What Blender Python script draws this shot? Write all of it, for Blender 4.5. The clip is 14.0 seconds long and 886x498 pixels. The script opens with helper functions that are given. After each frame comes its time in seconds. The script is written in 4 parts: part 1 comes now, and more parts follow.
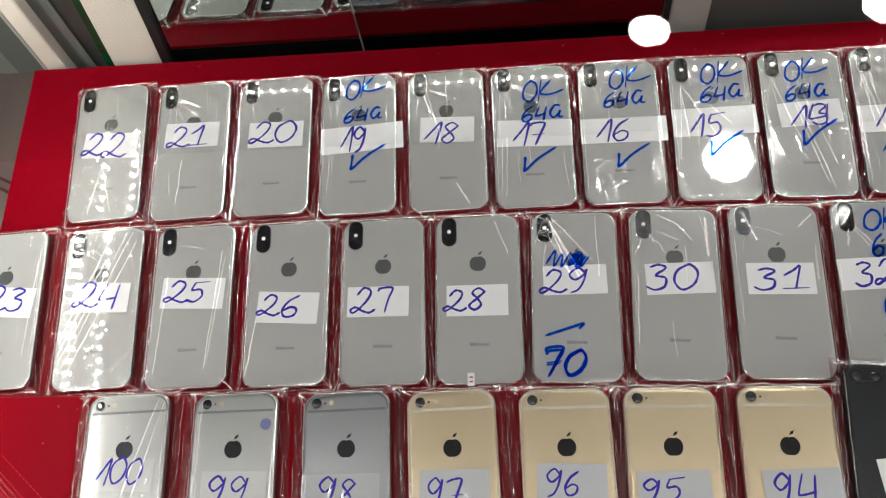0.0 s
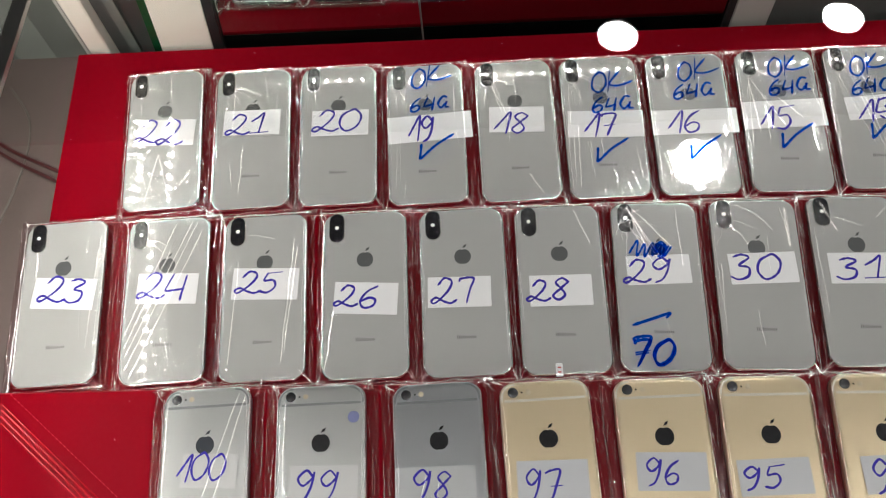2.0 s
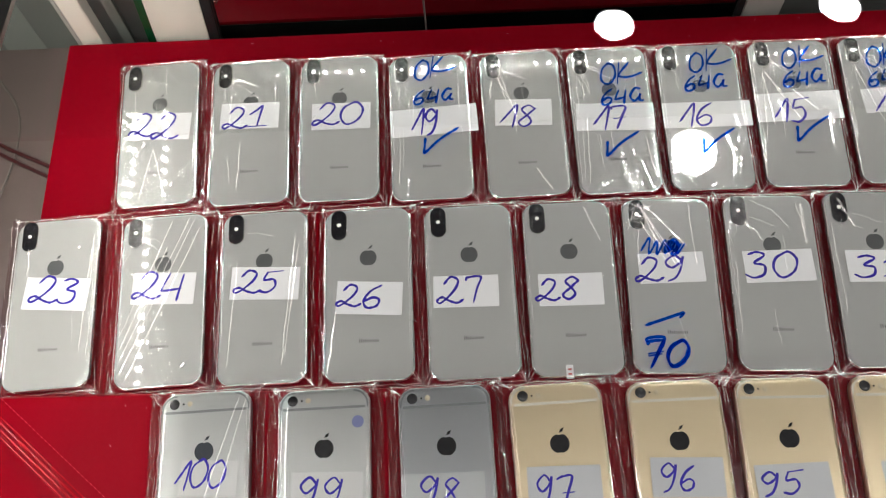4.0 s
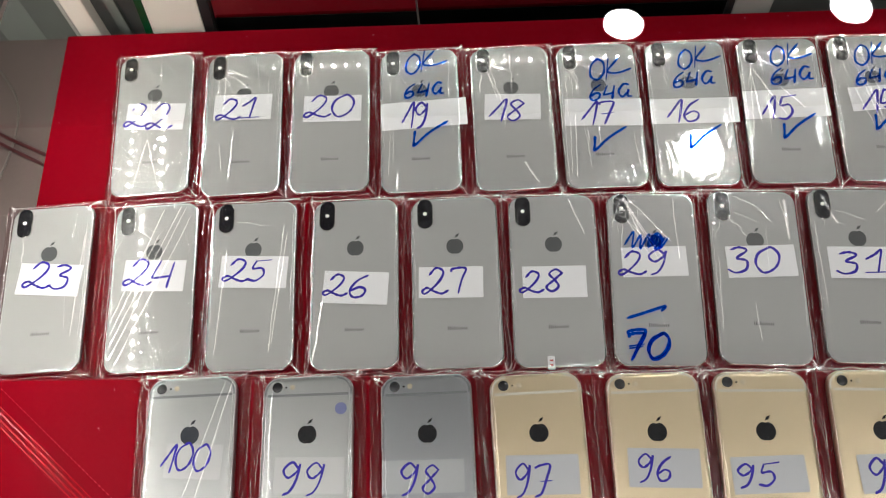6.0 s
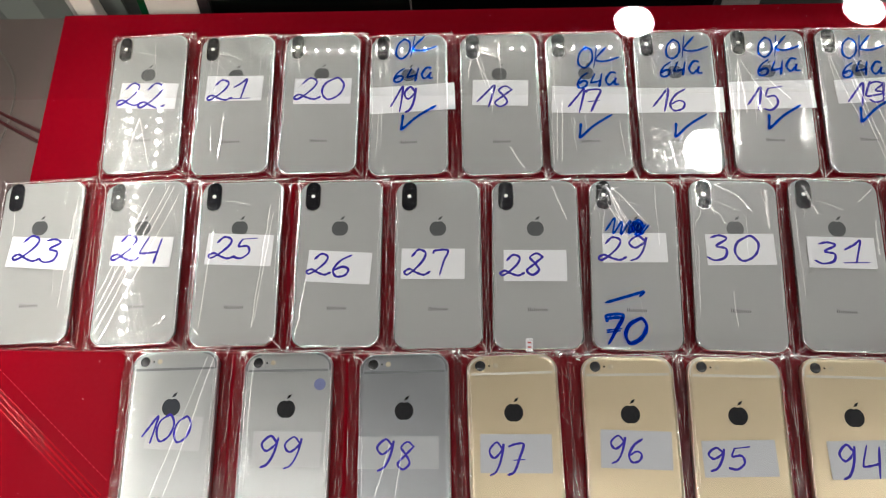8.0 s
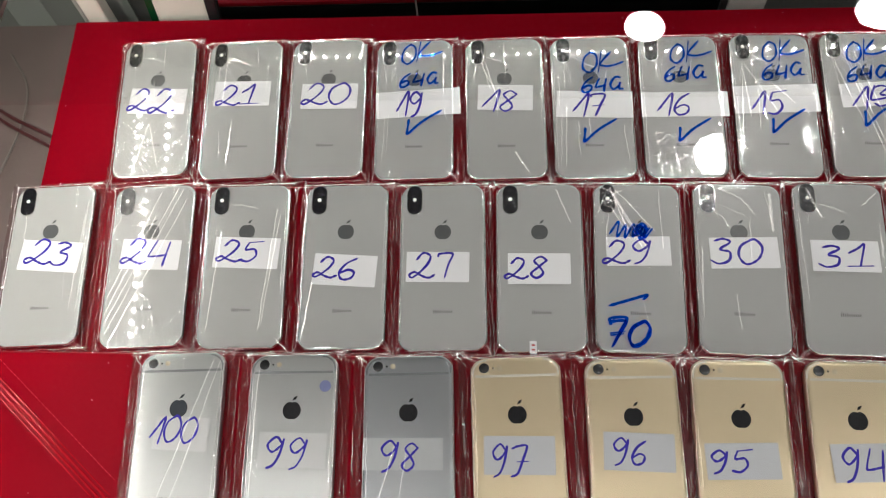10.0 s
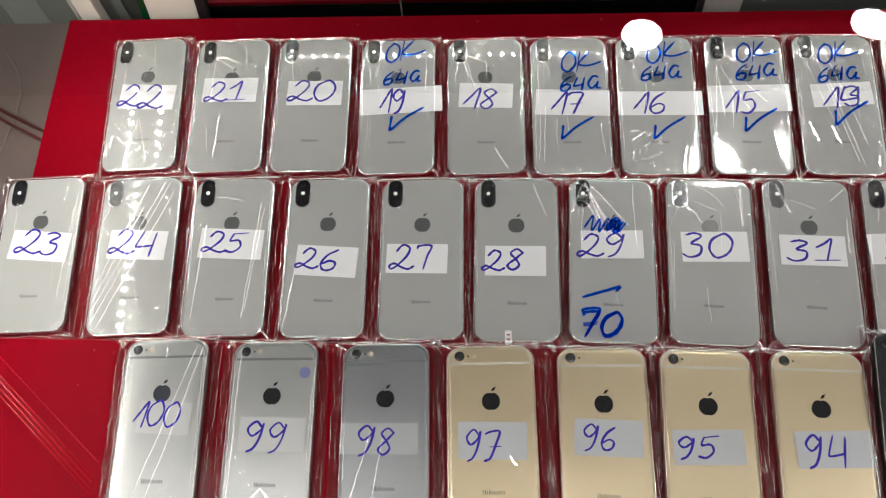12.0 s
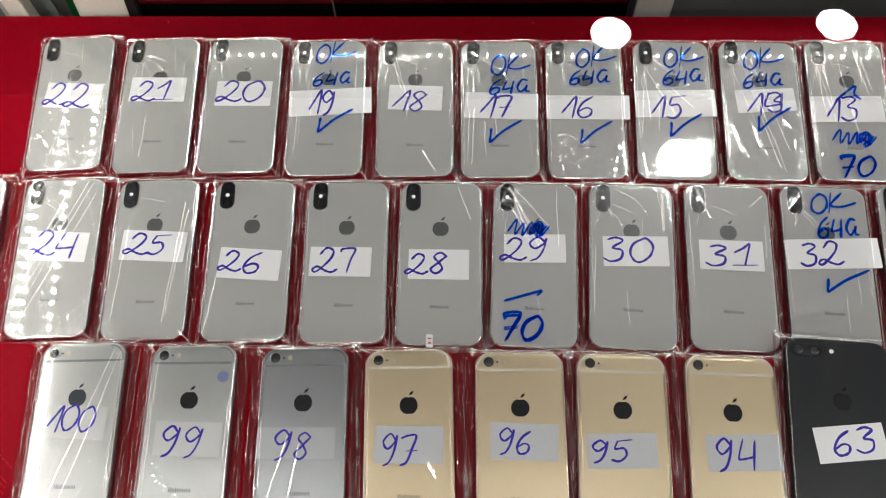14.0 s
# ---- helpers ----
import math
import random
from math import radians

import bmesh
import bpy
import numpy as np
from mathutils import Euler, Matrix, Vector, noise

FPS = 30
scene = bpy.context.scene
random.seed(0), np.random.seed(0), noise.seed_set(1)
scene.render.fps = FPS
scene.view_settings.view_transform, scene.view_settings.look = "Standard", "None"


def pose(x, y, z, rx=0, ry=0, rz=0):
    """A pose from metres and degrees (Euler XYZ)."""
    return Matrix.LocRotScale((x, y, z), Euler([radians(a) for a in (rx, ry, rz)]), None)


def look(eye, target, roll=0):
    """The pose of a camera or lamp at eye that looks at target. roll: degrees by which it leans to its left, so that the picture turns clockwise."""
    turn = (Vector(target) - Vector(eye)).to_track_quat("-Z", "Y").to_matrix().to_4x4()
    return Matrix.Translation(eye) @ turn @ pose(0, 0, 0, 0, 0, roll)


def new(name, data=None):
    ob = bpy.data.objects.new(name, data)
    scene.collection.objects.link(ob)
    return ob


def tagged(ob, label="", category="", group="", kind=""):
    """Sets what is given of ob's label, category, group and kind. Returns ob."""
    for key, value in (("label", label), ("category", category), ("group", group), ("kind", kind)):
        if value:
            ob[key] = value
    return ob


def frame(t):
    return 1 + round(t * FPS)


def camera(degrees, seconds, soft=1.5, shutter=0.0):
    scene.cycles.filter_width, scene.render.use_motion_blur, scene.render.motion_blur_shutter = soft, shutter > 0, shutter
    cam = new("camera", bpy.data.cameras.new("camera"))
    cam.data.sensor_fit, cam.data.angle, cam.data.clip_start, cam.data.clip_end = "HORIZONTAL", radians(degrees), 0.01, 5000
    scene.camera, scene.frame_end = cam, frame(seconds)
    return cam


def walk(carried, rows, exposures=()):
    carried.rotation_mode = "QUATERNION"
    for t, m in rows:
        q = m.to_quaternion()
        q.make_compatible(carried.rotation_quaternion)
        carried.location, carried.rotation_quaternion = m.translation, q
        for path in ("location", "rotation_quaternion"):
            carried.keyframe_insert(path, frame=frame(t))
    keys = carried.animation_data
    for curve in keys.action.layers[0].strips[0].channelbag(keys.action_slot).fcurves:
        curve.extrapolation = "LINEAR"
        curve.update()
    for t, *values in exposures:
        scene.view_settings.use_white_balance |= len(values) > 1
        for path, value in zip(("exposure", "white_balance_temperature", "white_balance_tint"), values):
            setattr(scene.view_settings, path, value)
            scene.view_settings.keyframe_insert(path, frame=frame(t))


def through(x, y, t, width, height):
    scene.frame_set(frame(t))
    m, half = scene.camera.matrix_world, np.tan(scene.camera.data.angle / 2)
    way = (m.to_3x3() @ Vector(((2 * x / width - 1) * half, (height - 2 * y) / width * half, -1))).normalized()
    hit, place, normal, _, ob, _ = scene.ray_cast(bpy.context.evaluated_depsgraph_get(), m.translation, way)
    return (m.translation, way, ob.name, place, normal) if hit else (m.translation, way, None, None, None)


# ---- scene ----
cam = camera(58.1, 14.0, soft=1.1)
PATH = [
    (0, (0.143, -0.324, 1.542), (-0.067, 0.599, -0.219), -13.2),
    (0.5, (0.104, -0.33, 1.547), (-0.049, 0.602, -0.215), -11.2),
    (1, (0.078, -0.336, 1.544), (-0.038, 0.608, -0.215), -9.8),
    (1.5, (0.062, -0.332, 1.535), (-0.029, 0.605, -0.23), -7.6),
    (2, (0.038, -0.331, 1.537), (-0.057, 0.602, -0.229), -6.9),
    (4.5, (0.028, -0.314, 1.52), (-0.052, 0.592, -0.261), -6.4),
    (5, (0.039, -0.316, 1.524), (-0.042, 0.588, -0.258), -6.5),
    (5.5, (0.04, -0.32, 1.522), (-0.049, 0.587, -0.259), -6.5),
    (6, (0.047, -0.324, 1.526), (-0.058, 0.582, -0.254), -7.0),
    (6.5, (0.052, -0.329, 1.525), (-0.057, 0.573, -0.256), -6.8),
    (7, (0.056, -0.335, 1.525), (-0.059, 0.564, -0.257), -6.6),
    (7.5, (0.061, -0.338, 1.528), (-0.06, 0.56, -0.255), -6.5),
    (8, (0.068, -0.337, 1.527), (-0.058, 0.559, -0.257), -7.0),
    (10.5, (0.077, -0.344, 1.534), (-0.085, 0.568, -0.238), -8.7),
    (11, (0.085, -0.35, 1.539), (-0.084, 0.57, -0.229), -8.9),
    (11.5, (0.089, -0.356, 1.543), (-0.08, 0.572, -0.22), -8.9),
    (12, (0.092, -0.359, 1.539), (-0.061, 0.564, -0.228), -7.8),
    (12.5, (0.1, -0.354, 1.536), (-0.022, 0.556, -0.241), -6.0),
    (13, (0.102, -0.352, 1.535), (0.003, 0.554, -0.245), -4.4),
    (13.5, (0.11, -0.352, 1.537), (0.017, 0.556, -0.243), -4.0),
    (14, (0.135, -0.351, 1.54), (0.043, 0.563, -0.236), -4.3),
]
walk(cam, [(t, look(eye, target, roll)) for t, eye, target, roll in PATH])

# ---- light and exposure ----
scene.view_settings.exposure = 0.47
world = bpy.data.worlds.new("shop_air")
world.use_nodes = True
world.node_tree.nodes["Background"].inputs[0].default_value = (0.9, 0.95, 1.0, 1)
world.node_tree.nodes["Background"].inputs[1].default_value = 0.15
scene.world = world
LED_POWER, WIDE_LED_POWER, LAMP_POWER = 134.0, 68.0, 84.0
CEILING = 4.6

# ---- materials ----


def material(name):
    m = bpy.data.materials.new(name)
    m.use_nodes = True
    nt = m.node_tree
    return m, nt, nt.nodes["Principled BSDF"]


def surface(name, color, rough=0.5, metal=0.0, vary=0.08, scale=40.0, fine=600.0, bump=0.0, coat=0.0, spec=0.5, rough_vary=0.0):
    """Plain painted, moulded or metal surface with two scales of variation."""
    m, nt, b = material(name)
    co = nt.nodes.new("ShaderNodeTexCoord")
    big, small = nt.nodes.new("ShaderNodeTexNoise"), nt.nodes.new("ShaderNodeTexNoise")
    big.inputs["Scale"].default_value, small.inputs["Scale"].default_value = scale, fine
    big.inputs["Detail"].default_value = 4
    for n in (big, small):
        nt.links.new(co.outputs["Object"], n.inputs["Vector"])
    mix = nt.nodes.new("ShaderNodeMixRGB")
    mix.inputs[1].default_value = (*[c * (1 - vary) for c in color], 1)
    mix.inputs[2].default_value = (*[min(1, c * (1 + vary)) for c in color], 1)
    avg = nt.nodes.new("ShaderNodeMath")
    avg.operation = "MULTIPLY_ADD"
    avg.inputs[1].default_value = 0.35
    nt.links.new(small.outputs[0], avg.inputs[0])
    half = nt.nodes.new("ShaderNodeMath")
    half.operation = "MULTIPLY"
    half.inputs[1].default_value = 0.65
    nt.links.new(big.outputs[0], half.inputs[0])
    nt.links.new(half.outputs[0], avg.inputs[2])
    nt.links.new(avg.outputs[0], mix.inputs[0])
    nt.links.new(mix.outputs[0], b.inputs["Base Color"])
    b.inputs["Roughness"].default_value, b.inputs["Metallic"].default_value = rough, metal
    b.inputs["Specular IOR Level"].default_value = spec
    b.inputs["Coat Weight"].default_value, b.inputs["Coat Roughness"].default_value = coat, 0.03
    if rough_vary:
        r = nt.nodes.new("ShaderNodeMapRange")
        r.inputs[3].default_value, r.inputs[4].default_value = max(0, rough - rough_vary), rough + rough_vary
        nt.links.new(big.outputs[0], r.inputs[0])
        nt.links.new(r.outputs[0], b.inputs["Roughness"])
    if bump:
        bp = nt.nodes.new("ShaderNodeBump")
        bp.inputs["Strength"].default_value, bp.inputs["Distance"].default_value = bump, 0.0004
        nt.links.new(small.outputs[0], bp.inputs["Height"])
        nt.links.new(bp.outputs[0], b.inputs["Normal"])
    return m


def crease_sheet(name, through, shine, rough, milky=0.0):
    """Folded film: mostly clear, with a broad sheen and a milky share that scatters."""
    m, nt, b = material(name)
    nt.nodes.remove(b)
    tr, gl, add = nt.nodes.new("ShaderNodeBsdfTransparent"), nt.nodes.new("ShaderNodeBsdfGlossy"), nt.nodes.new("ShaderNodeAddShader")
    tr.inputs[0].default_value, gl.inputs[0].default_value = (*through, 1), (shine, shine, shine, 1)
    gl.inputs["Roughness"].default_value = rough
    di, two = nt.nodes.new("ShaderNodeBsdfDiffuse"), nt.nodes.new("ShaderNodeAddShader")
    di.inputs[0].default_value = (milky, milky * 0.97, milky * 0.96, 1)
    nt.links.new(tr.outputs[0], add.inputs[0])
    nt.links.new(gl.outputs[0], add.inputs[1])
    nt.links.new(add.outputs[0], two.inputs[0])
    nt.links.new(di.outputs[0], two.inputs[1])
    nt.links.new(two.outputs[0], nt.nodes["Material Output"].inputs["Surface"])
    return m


def dye(name, tint, body):
    """Marker dye on clear film: it filters what lies behind, with a thin body of its own."""
    m, nt, b = material(name)
    nt.nodes.remove(b)
    tr, di, add = nt.nodes.new("ShaderNodeBsdfTransparent"), nt.nodes.new("ShaderNodeBsdfDiffuse"), nt.nodes.new("ShaderNodeAddShader")
    co, no, mix = nt.nodes.new("ShaderNodeTexCoord"), nt.nodes.new("ShaderNodeTexNoise"), nt.nodes.new("ShaderNodeMixRGB")
    no.inputs["Scale"].default_value = 220
    nt.links.new(co.outputs["Object"], no.inputs["Vector"])
    nt.links.new(no.outputs[0], mix.inputs[0])
    mix.inputs[1].default_value, mix.inputs[2].default_value = (*[c * 0.55 for c in tint], 1), (*[min(1, c * 1.4) for c in tint], 1)
    di.inputs[0].default_value = (*body, 1)
    nt.links.new(mix.outputs[0], tr.inputs[0])
    nt.links.new(tr.outputs[0], add.inputs[0])
    nt.links.new(di.outputs[0], add.inputs[1])
    nt.links.new(add.outputs[0], nt.nodes["Material Output"].inputs["Surface"])
    return m


def emitter(name, color, power):
    m, nt, b = material(name)
    b.inputs["Base Color"].default_value = (0.8, 0.8, 0.8, 1)
    b.inputs["Emission Color"].default_value = (*color, 1)
    b.inputs["Emission Strength"].default_value = power
    return m


def clear_sheet(name, gain, rough, tint=(1, 1, 1), haze=0.0, haze_rough=0.22):
    """A thin clear sheet: light goes straight through, and a Fresnel share is mirrored."""
    m, nt, b = material(name)
    nt.nodes.remove(b)
    out = nt.nodes["Material Output"]
    tr, gl = nt.nodes.new("ShaderNodeBsdfTransparent"), nt.nodes.new("ShaderNodeBsdfGlossy")
    tr.inputs[0].default_value, gl.inputs["Roughness"].default_value = (*tint, 1), rough
    fr, power, mul, mix = nt.nodes.new("ShaderNodeLayerWeight"), nt.nodes.new("ShaderNodeMath"), nt.nodes.new("ShaderNodeMath"), nt.nodes.new("ShaderNodeMixShader")
    fr.inputs["Blend"].default_value = 0.5
    power.operation, mul.operation, mul.use_clamp = "POWER", "MULTIPLY_ADD", True
    power.inputs[1].default_value = 5.0
    mul.inputs[1].default_value, mul.inputs[2].default_value = 0.9, gain
    nt.links.new(fr.outputs["Facing"], power.inputs[0])
    nt.links.new(power.outputs[0], mul.inputs[0])
    nt.links.new(mul.outputs[0], mix.inputs[0])
    nt.links.new(tr.outputs[0], mix.inputs[1])
    nt.links.new(gl.outputs[0], mix.inputs[2])
    nt.links.new(mix.outputs[0], out.inputs["Surface"])
    if haze:
        wide, two = nt.nodes.new("ShaderNodeBsdfGlossy"), nt.nodes.new("ShaderNodeMixShader")
        wide.inputs["Roughness"].default_value, two.inputs[0].default_value = haze_rough, haze
        nt.links.new(gl.outputs[0], two.inputs[1])
        nt.links.new(wide.outputs[0], two.inputs[2])
        nt.links.new(two.outputs[0], mix.inputs[2])
    return m


RED = surface("red_vinyl", (0.20, 0.0006, 0.007), 0.45, vary=0.10, scale=9, fine=1500, bump=0.15, spec=0.035, rough_vary=0.06)
# the same vinyl in a lighter red, painting the folds' highlights
RED_FOLD_LIT = surface("red_vinyl_fold_lit", (0.32, 0.003, 0.010), 0.22, vary=0.12, scale=14, fine=1500, bump=0.2)
STITCH = surface("red_thread", (0.55, 0.03, 0.05), 0.6, vary=0.1)
WHITE_POST = surface("cream_painted_metal", (0.80, 0.745, 0.67), 0.35, vary=0.05, scale=12, rough_vary=0.08)
GREY_POST = surface("grey_painted_metal", (0.40, 0.385, 0.36), 0.4, vary=0.06, scale=12)
BLACK = surface("black_gasket", (0.008, 0.008, 0.009), 0.5, vary=0.2)
DARK_PANEL = surface("dark_grey_gloss_panel", (0.09, 0.09, 0.088), 0.15, vary=0.25, scale=6, rough_vary=0.06)
SMOKE = surface("grey_green_panel", (0.20, 0.215, 0.20), 0.22, vary=0.22, scale=5, rough_vary=0.08)
SMOKE_DARK = surface("darker_grey_green_panel", (0.13, 0.14, 0.13), 0.25, vary=0.2, scale=5)
GREEN_EDGE = surface("green_glass_edge", (0.004, 0.05, 0.018), 0.2, vary=0.3, scale=20)
BROWN = surface("brown_laminate", (0.11, 0.083, 0.077), 0.45, vary=0.15, scale=10, fine=300, rough_vary=0.1)
WIRE = surface("dark_red_cable", (0.05, 0.008, 0.009), 0.4)
PALE_WIRE = surface("pale_cable", (0.12, 0.105, 0.095), 0.45)
ALUMINIUM = surface("aluminium_rail", (0.62, 0.62, 0.61), 0.3, metal=1.0)
CABINET = surface("cabinet_paint", (0.30, 0.28, 0.26), 0.5)
ROOM = surface("room_paint", (0.24, 0.23, 0.22), 0.8, vary=0.05, scale=1, fine=40)
TILE_FLOOR = surface("floor_screed", (0.30, 0.28, 0.26), 0.5, vary=0.1, scale=2, fine=40)
# near-black colour, so that the ceiling mirrored in the glass stays dark
CEILING_PAINT = surface("near_black_ceiling_paint", (0.028, 0.028, 0.028), 0.9, vary=0.04, scale=1, fine=40)
LED = emitter("led_die", (1.0, 0.97, 0.88), LED_POWER)
LED_WIDE = emitter("wide_led_die", (1.0, 0.97, 0.88), WIDE_LED_POWER)
LAMP = emitter("lamp_diffuser", (1.0, 0.98, 0.93), LAMP_POWER)
PANE = clear_sheet("case_glass", 0.04, 0.0, tint=(0.985, 0.99, 0.987))
# film beside the phones, its tint carrying the shade of the gaps
FILM_EDGE_SHADED = crease_sheet("cellophane_edge_shaded", (0.70, 0.58, 0.61), 0.02, 0.2, 0.008)
FILM_FOLD = crease_sheet("cellophane_fold", (0.86, 0.85, 0.85), 0.55, 0.12, 0.26)
FILM_RIM = crease_sheet("cellophane_rim", (0.90, 0.89, 0.89), 0.80, 0.18, 0.12)
FILM = clear_sheet("cellophane", 0.095, 0.03, tint=(0.985, 0.985, 0.985), haze=0.23, haze_rough=0.26)
MIRROR, _nt, _b = material("mirror_glass")
_b.inputs["Base Color"].default_value = (0.50, 0.54, 0.51, 1)
_b.inputs["Metallic"].default_value, _b.inputs["Roughness"].default_value = 1.0, 0.01
MIRROR_DARK, _nt, _b = material("tinted_mirror_glass")
_b.inputs["Base Color"].default_value = (0.24, 0.25, 0.25, 1)
_b.inputs["Metallic"].default_value, _b.inputs["Roughness"].default_value = 1.0, 0.01
DARK_STRIP = surface("dark_grey_matt_panel", (0.05, 0.05, 0.049), 0.4, vary=0.2, scale=8)

GLASS_WHITE = surface("white_back_glass", (0.412, 0.415, 0.408), 0.02, vary=0.02, scale=8, spec=0.55)
STEEL = surface("polished_steel", (0.72, 0.72, 0.71), 0.12, metal=1.0, vary=0.04)
LENS_BLACK = surface("camera_black_glass", (0.012, 0.012, 0.014), 0.22, vary=0.2)
LENS_CORE = surface("lens_coating", (0.010, 0.009, 0.013), 0.10, vary=0.2)
FLASH = surface("flash_lens", (0.88, 0.87, 0.82), 0.3)
FLASH_WARM = surface("amber_flash_lens", (0.62, 0.54, 0.40), 0.25)
LOGO_GREY = surface("mirror_grey_mark", (0.105, 0.11, 0.112), 0.15, vary=0.06)
LOGO_SLATE = surface("slate_mark", (0.040, 0.045, 0.055), 0.15, vary=0.08)
LOGO_BLACK = surface("black_mark", (0.012, 0.012, 0.014), 0.18, vary=0.1)
PRINT_GREY = surface("grey_print", (0.11, 0.11, 0.112), 0.4)
PRINT_GOLD = surface("gold_grey_print", (0.22, 0.18, 0.125), 0.4)
ALU_SILVER = surface("silver_anodised", (0.455, 0.465, 0.462), 0.31, metal=0.75, vary=0.03, fine=2500)
ALU_GREY = surface("space_grey_anodised", (0.35, 0.362, 0.378), 0.31, metal=0.85, vary=0.03, fine=2500)
ALU_GOLD = surface("gold_anodised", (0.68, 0.565, 0.385), 0.31, metal=0.75, vary=0.03, fine=2500)
BAND_GREY = surface("grey_antenna_band", (0.19, 0.2, 0.205), 0.45)
BAND_DARK = surface("dark_antenna_band", (0.16, 0.17, 0.18), 0.45)
BAND_WHITE = surface("white_antenna_band", (0.62, 0.585, 0.51), 0.45)
ALU_BLACK = surface("matte_black_anodised", (0.011, 0.0125, 0.016), 0.5, spec=0.2, vary=0.08, fine=2500)
PAPER = surface("white_paper_label", (0.80, 0.80, 0.82), 0.7, vary=0.03, scale=60, bump=0.1)
TAPE_CLEAR = surface("clear_tape_label", (0.52, 0.525, 0.53), 0.4, vary=0.03, scale=60)
TAPE_GREY = surface("clear_tape_over_grey", (0.40, 0.41, 0.425), 0.4, vary=0.03, scale=60)
TAPE = surface("translucent_tape_label", (0.47, 0.48, 0.51), 0.45, vary=0.04, scale=60)
INK = surface("violet_blue_ink", (0.030, 0.018, 0.34), 0.6, spec=0.15, vary=0.35, scale=180)
MARKER = dye("blue_marker", (0.004, 0.16, 0.66), (0.0, 0.012, 0.11))
STICKER_BLUE = surface("blue_round_sticker", (0.16, 0.18, 0.36), 0.5)
STICKER_RED = surface("red_print", (0.45, 0.03, 0.03), 0.5)

# ---- building ----


def mesh_from(name, bm, mat, smooth=True):
    me = bpy.data.meshes.new(name)
    bm.normal_update()
    bm.to_mesh(me)
    bm.free()
    me.materials.append(mat)
    if smooth:
        for p in me.polygons:
            p.use_smooth = True
        me.set_sharp_from_angle(angle=radians(35))
    return me


def part(name, bm, mat, parent=None, label="", at=None, smooth=True):
    """Links a bmesh (or a mesh) as one object, under parent if there is one."""
    me = bm if isinstance(bm, bpy.types.Mesh) else mesh_from(name, bm, mat, smooth)
    ob = new(name, me)
    if at is not None:
        ob.matrix_basis = at
    if parent:
        ob.parent = parent
    if label:
        ob["label"] = label
    return ob


def box(x0, x1, y0, y1, z0, z1, bevel=0.0):
    bm = bmesh.new()
    bmesh.ops.create_cube(bm, size=1)
    for v in bm.verts:
        v.co = Vector(((x0 + x1) / 2 + v.co.x * (x1 - x0), (y0 + y1) / 2 + v.co.y * (y1 - y0), (z0 + z1) / 2 + v.co.z * (z1 - z0)))
    if bevel:
        bmesh.ops.bevel(bm, geom=bm.edges[:], offset=bevel, segments=2, affect="EDGES")
    return bm


def rounded_ring(w, h, r, seg=7):
    pts = []
    for cx, cy, a0 in ((w / 2 - r, h / 2 - r, 0), (-w / 2 + r, h / 2 - r, 90), (-w / 2 + r, -h / 2 + r, 180), (w / 2 - r, -h / 2 + r, 270)):
        for k in range(seg + 1):
            a = radians(a0 + 90 * k / seg)
            pts.append((cx + r * math.cos(a), cy + r * math.sin(a)))
    return pts


def slab(w, h, r, profile, cap_bottom=True, seg=7):
    """A rounded-rectangle body; profile: (inset, z) from bottom to top."""
    bm = bmesh.new()
    rings = []
    for inset, z in [*profile, (profile[-1][0] + 0.0006, profile[-1][1])]:
        rings.append([bm.verts.new((x, y, z)) for x, y in rounded_ring(w - 2 * inset, h - 2 * inset, max(r - inset, 0.0002), seg)])
    n = len(rings[0])
    for a, b in zip(rings, rings[1:]):
        for i in range(n):
            bm.faces.new((a[i], a[(i + 1) % n], b[(i + 1) % n], b[i]))
    if cap_bottom:
        bm.faces.new(rings[0][::-1])
    bm.faces.new(rings[-1])
    return bm


def disc(r, z0, z1, seg=20, chamfer=0.15):
    bm = bmesh.new()
    c = r * chamfer
    rings = [[bm.verts.new((q * math.cos(2 * math.pi * k / seg), q * math.sin(2 * math.pi * k / seg), z)) for k in range(seg)] for q, z in ((r, z0), (r, z1 - min(c, (z1 - z0) / 2)), (r - c, z1))]
    for a, b in zip(rings, rings[1:]):
        for i in range(seg):
            bm.faces.new((a[i], a[(i + 1) % seg], b[(i + 1) % seg], b[i]))
    bm.faces.new(rings[-1])
    bm.faces.new(rings[0][::-1])
    return bm


def torus_ring(r0, r1, z0, z1, seg=24):
    bm = bmesh.new()
    loops = [[bm.verts.new((q * math.cos(2 * math.pi * k / seg), q * math.sin(2 * math.pi * k / seg), z)) for k in range(seg)] for q, z in ((r1, z0), (r1, z1), ((r0 + r1) / 2, z1 + 0.0002), (r0, z1), (r0, z0))]
    for a, b in zip(loops, loops[1:]):
        for i in range(seg):
            bm.faces.new((a[i], a[(i + 1) % seg], b[(i + 1) % seg], b[i]))
    return bm


def tube(points, r, seg=8):
    bm = bmesh.new()
    rings = []
    pts = [Vector(p) for p in points]
    for i, p in enumerate(pts):
        d = (pts[min(i + 1, len(pts) - 1)] - pts[max(i - 1, 0)]).normalized()
        u = d.cross(Vector((0, 0, 1))).normalized()
        w = u.cross(d)
        rings.append([bm.verts.new(p + r * (math.cos(2 * math.pi * k / seg) * u + math.sin(2 * math.pi * k / seg) * w)) for k in range(seg)])
    for a, b in zip(rings, rings[1:]):
        for i in range(seg):
            bm.faces.new((a[i], a[(i + 1) % seg], b[(i + 1) % seg], b[i]))
    bm.faces.new(rings[0][::-1])
    bm.faces.new(rings[-1])
    return bm


